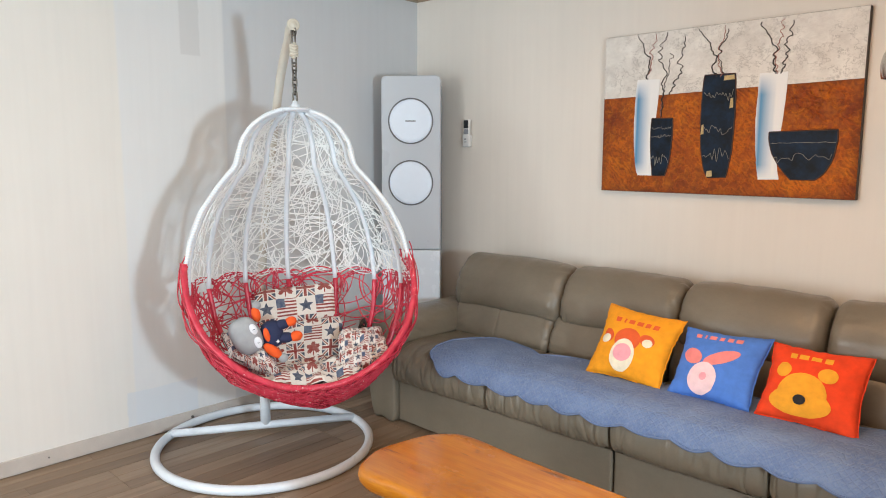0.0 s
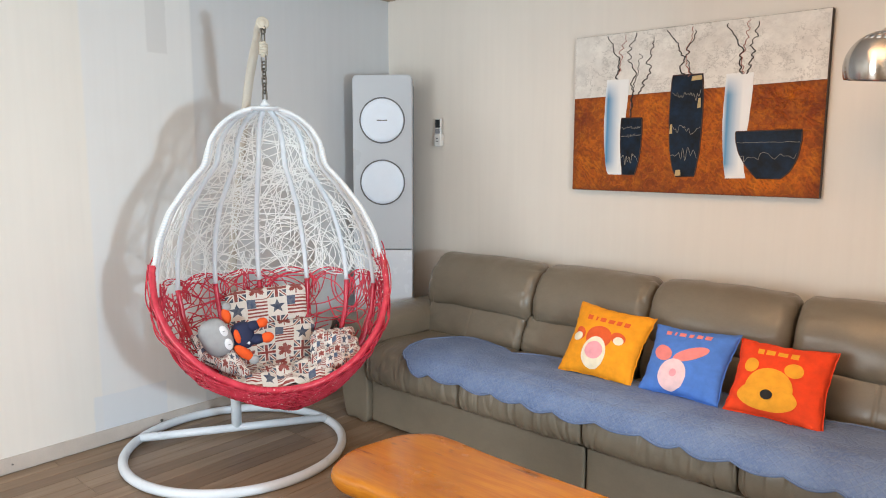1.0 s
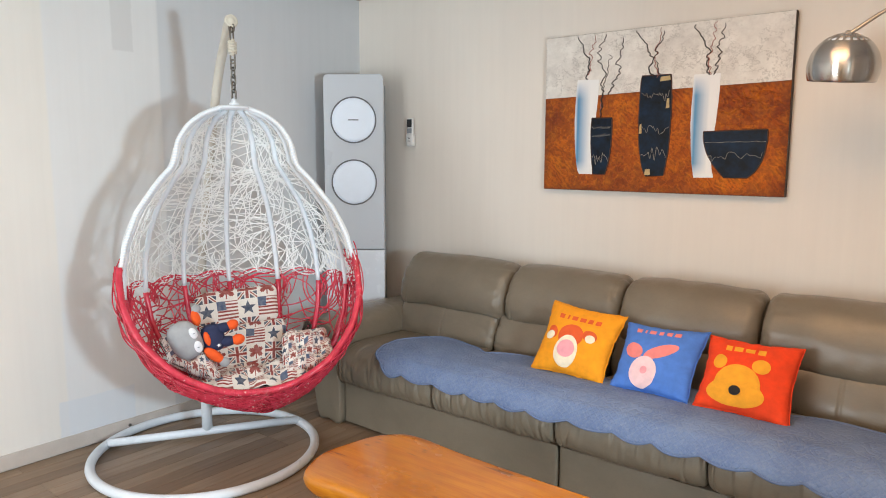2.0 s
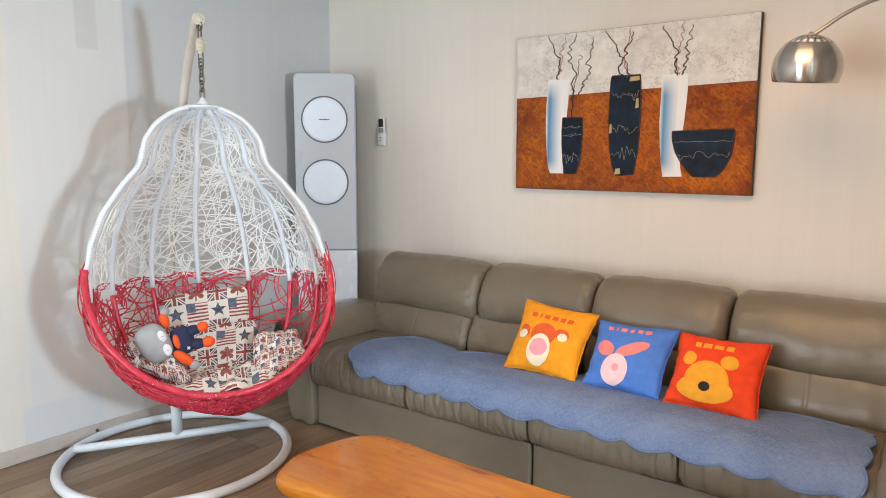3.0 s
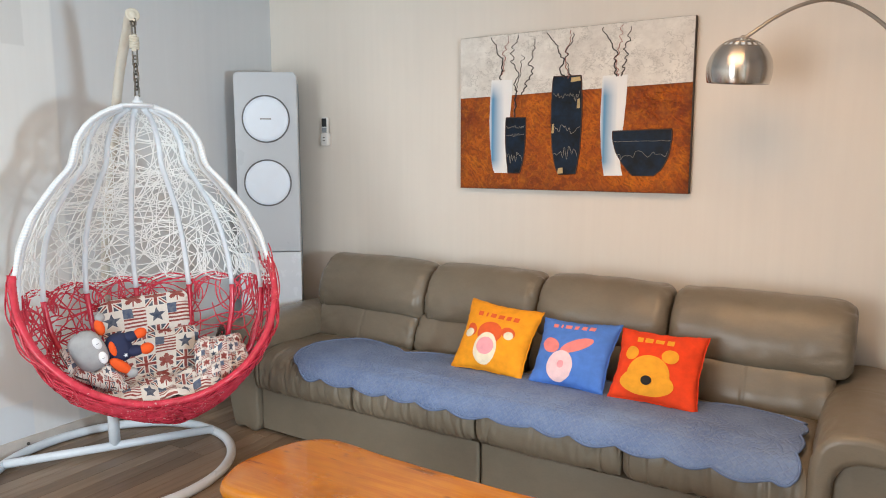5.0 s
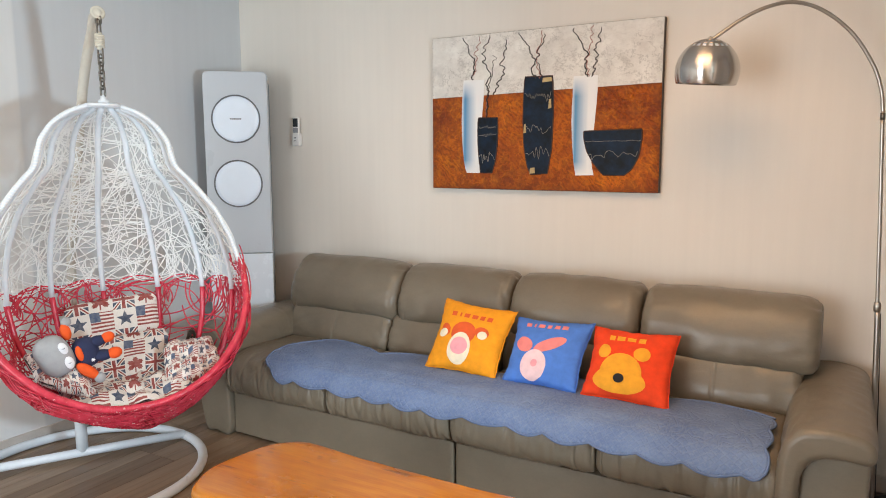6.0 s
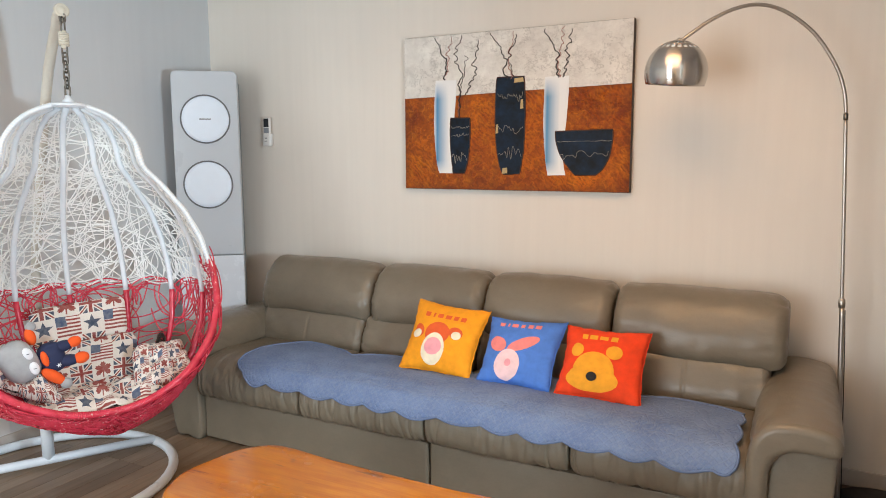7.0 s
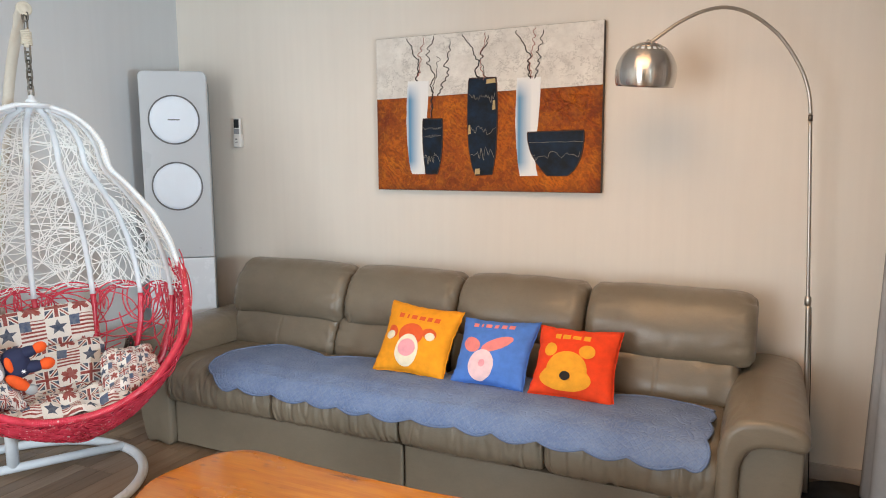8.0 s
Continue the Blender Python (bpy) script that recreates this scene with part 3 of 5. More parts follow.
SEAT_PROFILE = [(-0.42, 0.225), (-0.60, 0.222), (-0.80, 0.218), (-0.862, 0.222), (-0.893, 0.255), (-0.900, 0.315), (-0.880, 0.372), (-0.820, 0.405), (-0.70, 0.415), (-0.52, 0.405), (-0.40, 0.392), (-0.385, 0.30)]


def crease(v, sx, sy, sz, seed):
    """Sharp-valleyed folds: 0 on the swell, down to -1 in a crease."""
    a = noise.noise(Vector((v.x * sx + seed, v.y * sy, v.z * sz)))
    return -max(0.0, 1 - abs(a) * 5.0)


def seat_pinch(f, i, v, d):
    """Gathers along the front roll of a seat."""
    front = min(1.0, max(0.0, (-0.76 - v.y) / 0.10))
    w = 0.0045 * noise.noise(Vector((v.x * 46, v.z * 5, 1.7))) + 0.0095 * crease(v, 26, 3, 6, 0.3) * max(0.1, 0.45 + noise.noise(Vector((v.x * 5, 3.1, 0))))
    return v + d * w * front


for k in range(4):
    b = sweep_pad(SEAT_PROFILE, SEAT_X[k] + 0.002, SEAT_X[k + 1] - 0.002, "x", 0.028, 150, 64, 0.004, rough=0.004, seed=k * 3.7, pinch=seat_pinch)
    part("seat_cushion", b, M_LEATHER, sofa)
LOW_PROFILE = [(-0.20, 0.36), (-0.37, 0.365), (-0.425, 0.395), (-0.425, 0.45), (-0.395, 0.52), (-0.362, 0.565), (-0.30, 0.585), (-0.20, 0.585), (-0.17, 0.47)]
HEAD_PROFILE = [(-0.17, 0.550), (-0.30, 0.546), (-0.366, 0.553), (-0.389, 0.588), (-0.385, 0.66), (-0.350, 0.735), (-0.295, 0.790), (-0.225, 0.808), (-0.150, 0.792), (-0.105, 0.73), (-0.10, 0.62)]
HEAD_X = ((0.672, 1.352), (1.358, 1.948), (1.956, 2.530), (2.540, 3.192))


def head_pinch(f, i, v, d):
    """Creases running in from the ends, a sewn pull along the bottom, and lower corners that sag."""
    e = math.exp(-min(f, 1 - f) * 11)
    w = 0.011 * crease(v, 3.5, 7, 14, 0.7) * e + 0.006 * crease(v, 6, 12, 26, 5.2) * e
    low = math.exp(-max(0, v.z - 0.56) * 22)
    w += 0.007 * crease(v, 13, 8, 6, 2.4) * low * (0.3 + e)
    out = v + d * w
    front = 1.0 if v.y < -0.25 else 0.0
    out.z -= 0.034 * low * front * math.exp(-min(f, 1 - f) * 14)
    return out


def low_pinch(f, i, v, d):
    e = math.exp(-min(f, 1 - f) * 13)
    return v + d * (0.012 * crease(v, 7, 7, 14, 3.3) * e - 0.004 * math.exp(-((f - 0.5) * 160) ** 2))


for k in range(4):
    a, c = SEAT_X[k] + 0.002, SEAT_X[k + 1] - 0.002
    a, c = a - (0.03 if k == 0 else 0), c + (0.03 if k == 3 else 0)
    b = sweep_pad(LOW_PROFILE, a, c, "x", 0.035, 131, 60, 0.006, rough=0.005, seed=k * 5.1, pinch=low_pinch)
    part("back_cushion", b, M_LEATHER, sofa)
    a, c = HEAD_X[k]
    b = sweep_pad(HEAD_PROFILE, a, c, "x", 0.050, 130, 72, 0.008, rough=0.005, seed=k * 2.3 + 1, pinch=head_pinch)
    part("headrest", b, M_LEATHER, sofa)


def sofa_arm(inner, out):
    """out: +1 when the arm's outer side looks along +x."""
    def X(d):
        return inner + out * d

    def pull(f, i, v, d):
        bend = math.exp(-((abs(v.x - inner) - 0.03) / 0.05) ** 2 - ((v.z - 0.45) / 0.07) ** 2)
        seam = math.exp(-((v.y + 0.44) / 0.004) ** 2)
        return v + d * (0.008 * crease(v, 16, 6, 16, inner) * bend * (1 if v.y < -0.75 else 0.3) - 0.0022 * seam)

    if out > 0:
        body = [(X(0.040), 0.012), (X(0.12), 0.010), (X(0.215), 0.014), (X(0.226), 0.20), (X(0.234), 0.38), (X(0.222), 0.470), (X(0.12), 0.480), (X(0.06), 0.470), (X(0.038), 0.2)]
        front = -0.862
        # the roll: up the inner side from the floor and over the top in one piece
        roll = [(X(0.018), 0.012), (X(-0.012), 0.040), (X(-0.016), 0.20), (X(-0.016), 0.34), (X(-0.012), 0.430), (X(0.008), 0.492), (X(0.050), 0.528), (X(0.110), 0.540), (X(0.175), 0.536), (X(0.224), 0.520),
                (X(0.247), 0.490), (X(0.243), 0.460), (X(0.218), 0.448), (X(0.160), 0.450), (X(0.105), 0.442), (X(0.066), 0.405), (X(0.052), 0.34), (X(0.048), 0.20), (X(0.046), 0.040)]
    else:
        body = [(X(0.000), 0.012), (X(0.09), 0.010), (X(0.160), 0.014), (X(0.200), 0.20), (X(0.226), 0.38), (X(0.218), 0.460), (X(0.12), 0.475), (X(0.03), 0.460), (X(-0.004), 0.2)]
        front = -0.880
        roll = [(X(-0.006), 0.400), (X(0.09), 0.425), (X(0.20), 0.440), (X(0.236), 0.456), (X(0.246), 0.490), (X(0.228), 0.520), (X(0.165), 0.538), (X(0.07), 0.538), (X(0.006), 0.510), (X(-0.014), 0.450)]
    arm = part("arm", sweep_pad(body, front, -0.06, "y", 0.014, 40, 44, 0.0, rough=0.002, seed=inner), M_LEATHER, sofa)
    part("arm_pad", sweep_pad(roll, -0.908, -0.075, "y", 0.026, 120, 110, 0.003, rough=0.0035, seed=inner + 4, pinch=pull, fan=False), M_LEATHER, arm)


sofa_arm(SEAT_X[4], 1)
sofa_arm(SEAT_X[0], -1)

# ---- quilt over the seats ----
SCALLOP = 0.166


def drape(s, x):
    """A point s metres from the quilt's back edge down over the seat's front roll: (y, z)."""
    lift = 0.006 * noise.noise(Vector((x * 3, s * 4, 1))) + 0.003 * noise.noise(Vector((x * 11, s * 11, 4)))
    line = [(-0.475, 0.422), (-0.56, 0.428), (-0.70, 0.434), (-0.80, 0.428), (-0.868, 0.406), (-0.908, 0.362), (-0.924, 0.315), (-0.928, 0.26), (-0.930, 0.20)]
    acc = 0.0
    for (y0, z0), (y1, z1) in zip(line, line[1:]):
        d = math.hypot(y1 - y0, z1 - z0)
        if s <= acc + d:
            f = (s - acc) / d
            return y0 + (y1 - y0) * f, z0 + (z1 - z0) * f + lift + 0.008
        acc += d
    return line[-1][0], line[-1][1]


def quilt():
    root = thing("quilted_throw", (2.0, -0.75, 0.43), "washed blue quilted cotton throw with scalloped edges on the sofa seats", "throw")
    bm = bmesh.new()
    lay = bm.loops.layers.uv.new("UVMap")
    nu, nv = 220, 44
    x0, x1 = 0.955, 3.075
    grid, uvs = [], {}
    for i in range(nu + 1):
        u = i / nu
        x = x0 + (x1 - x0) * u
        end = min(u, 1 - u) * (x1 - x0)
        wave = (0.021 + 0.010 * noise.noise(Vector((x * 4, 2, 5)))) * abs(math.sin(math.pi * (x - 1.02 + 0.03 * noise.noise(Vector((x * 3, 7, 1)))) / SCALLOP)) + 0.008 * noise.noise(Vector((x * 2, 0, 9)))
        corner = 0.15 if u < 0.5 else 0.035
        cut = corner * (1 - math.sqrt(max(0.0, 1 - max(0.0, 1 - end / (corner * 1.3)) ** 2)))
        far = 0.012 + 0.115 * (1 - abs(math.cos(math.pi * (x - 1.10) / 0.62)) ** 0.8) + 0.16 * max(0, 1 - u / 0.07) ** 2 + 0.075 * max(0.0, (u - 0.86) / 0.14)
        s1 = 0.471 + wave - cut
        col = []
        for j in range(nv + 1):
            s = far + (s1 - far) * j / nv
            xx = x
            xx += (0.016 * abs(math.sin(math.pi * s / 0.12)) - 0.012) * max(0.0, (u - 0.90) / 0.10)
            y, z = drape(s, xx)
            col.append(bm.verts.new((xx, y, z)))
            uvs[col[-1]] = (xx, s1 - s)
        grid.append(col)
    for i in range(nu):
        for j in range(nv):
            f = bm.faces.new((grid[i][j], grid[i + 1][j], grid[i + 1][j + 1], grid[i][j + 1]))
            for l in f.loops:
                l[lay].uv = uvs[l.vert]
    rim = [grid[0][j].co.copy() for j in range(nv)] + [grid[i][nv].co.copy() for i in range(nu)] + [grid[nu][j].co.copy() for j in range(nv, 0, -1)] + [grid[i][0].co.copy() for i in range(nu, 0, -1)]
    bmesh.ops.recalc_face_normals(bm, faces=bm.faces[:])
    thicken(bm, 0.006)
    part("quilt", bm, M_QUILT, root)
    part("binding", tube(bmesh.new(), rim, 0.0048, 6, True), M_PIPE, root, "blue bias binding round the edge")


quilt()


# ---- throw pillows ----
def pillow(label, corners, cloth, puff, patches, bars):
    """corners: bottom left, bottom right, top right, top left; patches: (material, u, v, ru, rv, turn, layer) on the front."""
    A, B, C, D = [Vector(c) for c in corners]
    low = Vector(((A + B) / 2).to_tuple())
    root = thing("throw_pillow", low, label, "pillow", "throw pillows on the sofa")
    nrm = ((B - A).cross(D - A)).normalized()

    def surf(u, v, side=1.0):
        """u, v from -1 to 1."""
        pull_u, pull_v = 1 - 0.085 * (1 - abs(v) ** 1.6), 1 - 0.085 * (1 - abs(u) ** 1.6)
        p, q = (u * pull_u + 1) / 2, (v * pull_v + 1) / 2
        base = A * (1 - p) * (1 - q) + B * p * (1 - q) + C * p * q + D * (1 - p) * q
        t = puff * max(0.0, (1 - u * u) * (1 - v * v)) ** 0.48
        edge = (1 - min(1.0, 1 - max(abs(u), abs(v))) ** 1.0)
        w = noise.noise(base * 30) * 0.003 * edge + 0.006 * noise.noise(Vector((u * 6, v * 6, base.x * 9))) * edge ** 2 + 0.006 * crease(base, 26, 26, 26, 4.0) * edge ** 4
        return base + nrm * (side * t + w)

    n = 36
    bm = bmesh.new()
    front = [[bm.verts.new(surf(-1 + 2 * i / n, -1 + 2 * j / n, 1)) for j in range(n + 1)] for i in range(n + 1)]
    back = [[front[i][j] if i in (0, n) or j in (0, n) else bm.verts.new(surf(-1 + 2 * i / n, -1 + 2 * j / n, -0.8)) for j in range(n + 1)] for i in range(n + 1)]
    for i in range(n):
        for j in range(n):
            bm.faces.new((front[i][j], front[i + 1][j], front[i + 1][j + 1], front[i][j + 1]))
            bm.faces.new((back[i][j], back[i][j + 1], back[i + 1][j + 1], back[i + 1][j]))
    cover = part("cover", bm, cloth, root)
    edge = [surf(-1 + 2 * i / n, -1) for i in range(n)] + [surf(1, -1 + 2 * i / n) for i in range(n)] + [surf(1 - 2 * i / n, 1) for i in range(n)] + [surf(-1, 1 - 2 * i / n) for i in range(n)]
    part("piping", tube(bmesh.new(), edge, 0.0022, 6, True), cloth, cover)
    for material, u, v, ru, rv, turn, layer in patches:
        bm = bmesh.new()
        ca, sa = math.cos(radians(turn)), math.sin(radians(turn))
        rings = []
        for k in range(0, 8):
            ring = []
            for h in range(32):
                t = 2 * math.pi * h / 32
                a, c = ru * k / 7 * math.cos(t), rv * k / 7 * math.sin(t)
                ring.append(bm.verts.new(surf(u + a * ca - c * sa, v + a * sa + c * ca) + nrm * (0.0014 + 0.0017 * layer)))
            rings.append(ring)
        for P, Q in zip(rings, rings[1:]):
            for h in range(32):
                bm.faces.new((P[h], P[(h + 1) % 32], Q[(h + 1) % 32], Q[h]))
        bmesh.ops.remove_doubles(bm, verts=bm.verts[:], dist=0.00005)
        part("printed_patch", bm, material, cover)
    for material, u, v, w, h in bars:
        bm = bmesh.new()
        g = [[bm.verts.new(surf(u + w * (i / 6 - 0.5), v + h * (j / 2 - 0.5)) + nrm * 0.0016) for j in range(3)] for i in range(7)]
        for i in range(6):
            for j in range(2):
                bm.faces.new((g[i][j], g[i + 1][j], g[i + 1][j + 1], g[i][j + 1]))
        part("printed_bar", bm, material, cover)


pillow("amber orange throw pillow with a pink oval print",
       [(1.700, -0.665, 0.440), (2.040, -0.675, 0.432), (2.056, -0.485, 0.684), (1.708, -0.485, 0.710)], M_ORANGE, 0.060,
       [(M_VERM, -0.05, 0.02, 0.36, 0.34, 0, 0), (M_CREAM, -0.06, -0.44, 0.33, 0.46, 0, 1), (M_ROSE, -0.06, -0.38, 0.25, 0.25, 0, 2),
        (M_VERM, -0.62, 0.04, 0.15, 0.20, 30, 0), (M_CREAM, -0.66, -0.06, 0.14, 0.13, 0, 1), (M_VERM, 0.46, 0.12, 0.20, 0.16, -20, 0), (M_CREAM, 0.50, 0.04, 0.13, 0.12, 0, 1)],
       [(M_VERM, -0.50, 0.56, 0.15, 0.14), (M_VERM, -0.30, 0.56, 0.05, 0.14), (M_VERM, -0.11, 0.56, 0.16, 0.13), (M_VERM, 0.12, 0.56, 0.16, 0.13), (M_VERM, 0.33, 0.56, 0.13, 0.14), (M_VERM, 0.53, 0.56, 0.14, 0.14)])
pillow("cornflower blue throw pillow with a pale pink print",
       [(2.070, -0.670, 0.434), (2.384, -0.680, 0.438), (2.398, -0.490, 0.674), (2.064, -0.490, 0.664)], M_BLUE, 0.056,
       [(M_PINK, -0.56, 0.06, 0.28, 0.21, -34, 0), (M_PINK, 0.16, 0.12, 0.46, 0.18, 30, 0), (M_BLUSH, -0.17, -0.53, 0.36, 0.44, 0, 1), (M_ROSE, -0.14, -0.50, 0.09, 0.11, 0, 2)],
       [(M_PINK, -0.58, 0.72, 0.14, 0.13), (M_PINK, -0.40, 0.72, 0.05, 0.13), (M_PINK, -0.22, 0.72, 0.17, 0.13), (M_PINK, 0.00, 0.72, 0.12, 0.13), (M_PINK, 0.21, 0.72, 0.13, 0.13), (M_PINK, 0.41, 0.72, 0.15, 0.13)])
pillow("vermilion red throw pillow with a golden yellow print",
       [(2.404, -0.675, 0.438), (2.734, -0.690, 0.430), (2.728, -0.490, 0.668), (2.398, -0.490, 0.664)], M_REDOR, 0.062,
       [(M_YELLOW, -0.12, -0.36, 0.52, 0.52, 0, 0), (M_YELLOW, -0.13, -0.58, 0.64, 0.34, 0, 1.5), (M_YELLOW, -0.60, 0.18, 0.17, 0.20, 0, 1), (M_YELLOW, 0.34, 0.20, 0.20, 0.20, 0, 1), (M_BLACK, -0.12, -0.56, 0.13, 0.12, 0, 4)],
       [(M_YELLOW, -0.46, 0.62, 0.14, 0.16), (M_YELLOW, -0.24, 0.62, 0.20, 0.15), (M_YELLOW, 0.02, 0.62, 0.20, 0.13), (M_YELLOW, 0.27, 0.62, 0.16, 0.16)])

# ---- slab table ----
TABLE_Z = 0.36
table = thing("coffee_table", (2.15, -1.61, 0), "low amber lacquered live-edge wooden slab coffee table", "coffee table")
EDGE = [(1.520, -1.70), (1.522, -1.60), (1.545, -1.49), (1.592, -1.42), (1.665, -1.384), (1.83, -1.388), (2.06, -1.396), (2.33, -1.392), (2.62, -1.384), (2.74, -1.42), (2.80, -1.55), (2.79, -1.72), (2.72, -1.83), (2.45, -1.86), (2.10, -1.845), (1.80, -1.830), (1.69, -1.842), (1.63, -1.842), (1.578, -1.818), (1.543, -1.770)]
line = smooth_line([(x, y, 0) for x, y in EDGE], 150, True)
bm = bmesh.new()
rings = []
mid = Vector((2.15, -1.61, 0))
for inset, z in ((0.06, 0.296), (0.022, 0.297), (0.010, 0.303), (0.002, 0.318), (0.0, 0.334), (0.004, 0.349), (0.010, 0.356), (0.020, 0.3595), (0.05, 0.3605), (0.12, 0.3605)):
    ring = []
    for p in line:
        d = (mid - p)
        d = Vector((d.x * 0.35, d.y, 0)).normalized()
        w = 0.005 * noise.noise(Vector((p.x * 9, p.y * 9, z * 12))) if inset < 0.03 else 0.0
        ring.append(bm.verts.new((p.x + d.x * (inset + w), p.y + d.y * (inset + w), z)))
    rings.append(ring)
for P, Q in zip(rings, rings[1:]):
    for k in range(len(P)):
        bm.faces.new((P[k], P[(k + 1) % len(P)], Q[(k + 1) % len(P)], Q[k]))
bm.faces.new(rings[-1])
bm.faces.new(rings[0][::-1])
bmesh.ops.recalc_face_normals(bm, faces=bm.faces[:])
part("tabletop", bm, M_TABLE, table)
for x in (1.80, 2.50):
    part("leg", box(x - 0.04, x + 0.04, -1.76, -1.48, 0.0, 0.300, 0.012), M_TABLE, table)

# ---- standing air conditioner in the corner ----
ac = thing("air_conditioner", (0.21, -0.21, 0), "tall pearl grey floor-standing air conditioner with two white round vents", "air conditioner")
AC_M = Matrix.Translation((0.024, 0.002, 0.0)) @ Matrix.Rotation(radians(38), 4, "Z")    # local x along the front, local -y out of the corner


def ac_put(bm):
    for v in bm.verts:
        v.co = AC_M @ v.co
    return bm


AC_F, AC_W = -0.44, 0.172    # front face, half width


def rounded_plate(w, z0, z1, r_top, r_bot, y0, y1, bev=0.006):
    """A plate with rounded upper corners, y0 front, y1 back."""
    out = []
    for cx, cz, r, a0 in ((w - r_top, z1 - r_top, r_top, 0), (-w + r_top, z1 - r_top, r_top, 90), (-w + r_bot, z0 + r_bot, r_bot, 180), (w - r_bot, z0 + r_bot, r_bot, 270)):
        for k in range(9):
            a = radians(a0 + 90 * k / 8)
            out.append((cx + r * math.cos(a), cz + r * math.sin(a)))
    bm = bmesh.new()
    rings = [[bm.verts.new((x * (1 - e / w), y, z if abs(z - (z0 + z1) / 2) < 0 else z - e * (1 if z > (z0 + z1) / 2 else -1))) for x, z in out] for y, e in ((y1, 0), (y0 + bev, 0), (y0 + bev * 0.3, bev * 0.3), (y0, bev))]
    for P, Q in zip(rings, rings[1:]):
        for k in range(len(P)):
            bm.faces.new((P[k], P[(k + 1) % len(P)], Q[(k + 1) % len(P)], Q[k]))
    bm.faces.new(rings[-1])
    bm.faces.new(rings[0][::-1])
    bmesh.ops.recalc_face_normals(bm, faces=bm.faces[:])
    return bm


part("rear_body", ac_put(rounded_plate(AC_W - 0.012, 0.03, 1.78, 0.03, 0.01, AC_F + 0.05, -0.20, 0.01)), M_AC_SIDE, ac, "darker grey rear housing", smooth=False)
part("plinth", ac_put(box(-AC_W, AC_W, AC_F + 0.01, -0.19, 0.0, 0.03, 0.004)), M_AC_SIDE, ac, smooth=False)
part("front_panel", ac_put(rounded_plate(AC_W, 0.800, 1.805, 0.03, 0.003, AC_F, AC_F + 0.06, 0.007)), M_AC, ac, smooth=False)
part("lower_panel", ac_put(rounded_plate(AC_W, 0.03, 0.796, 0.003, 0.003, AC_F - 0.001, AC_F + 0.06, 0.005)), M_AC_LOW, ac, "pale blue-white gloss lower panel", smooth=False)
for z in (1.547, 1.192):
    c = (0.0, AC_F, z)
    vent = part("vent_ring", ac_put(lathe([(0.129, -0.004), (0.132, 0.002), (0.1305, 0.004), (0.1245, 0.003), (0.1245, -0.004)], c, (0, -1, 0), 64)), M_GREY_LINE, ac, "dark grey ring round a vent")
    part("vent_cover", ac_put(lathe([(0.124, -0.003), (0.1238, 0.004), (0.121, 0.0065), (0.10, 0.0085), (0.05, 0.010), (0, 0.0103)], c, (0, -1, 0), 64)), M_AC_DISC, vent, "glossy white round vent cover")
part("printed_line", ac_put(box(-0.030, 0.030, AC_F - 0.0115, AC_F - 0.0095, 1.544, 1.550)), M_GREY_LINE, ac, "small grey printed line", smooth=False)

# ---- remote control in its wall holder ----
rc = thing("remote_control", (0.442, -0.012, 1.40), "white remote control with a dark display in a wall holder", "remote control")
part("case", box(0.420, 0.466, -0.030, -0.012, 1.412, 1.566, 0.006, 3), M_REMOTE, rc)
part("display", box(0.425, 0.461, -0.0325, -0.029, 1.512, 1.560, 0.0015), M_SCREEN, rc, "dark display", smooth=False)
part("keypad", box(0.425, 0.461, -0.0315, -0.029, 1.478, 1.507, 0.001), M_AC_SIDE, rc, "grey keypad", smooth=False)
holder = part("holder", box(0.416, 0.471, -0.035, -0.001, 1.402, 1.476, 0.010, 4), M_REMOTE, rc, "white wall holder")
part("button", box(0.436, 0.450, -0.037, -0.034, 1.446, 1.452), M_GREY_LINE, holder, smooth=False)
part("button", box(0.434, 0.452, -0.037, -0.034, 1.430, 1.434), M_GREY_LINE, holder, smooth=False)

# ---- painting ----
PX, PZ, PW, PH, PY = 1.373, 1.178, 1.150, 0.752, -0.034
pic = thing("painting", (PX + PW / 2, -0.02, PZ), "wide canvas painting of vases on rust orange and pale ground", "painting")
part("canvas", box(PX, PX + PW, PY, -0.003, PZ, PZ + PH, 0.002), M_CANVAS, pic, "dark canvas edge", smooth=False)


def on_canvas(u, v, lift):
    return Vector((PX + PW * u, PY - lift, PZ + PH * v))


def sides(left, right):
    """An outline from two side curves, bottom to top, with crisp corners between them."""
    a = [(p.x, p.y) for p in smooth_line([(u, v, 0) for u, v in left], 24)]
    c = [(p.x, p.y) for p in smooth_line([(u, v, 0) for u, v in right], 24)]
    return [(u + 0.0016 * noise.noise(Vector((u * 40, v * 40, 3))), v + 0.002 * noise.noise(Vector((u * 40, v * 40, 7)))) for u, v in c + a[::-1]]


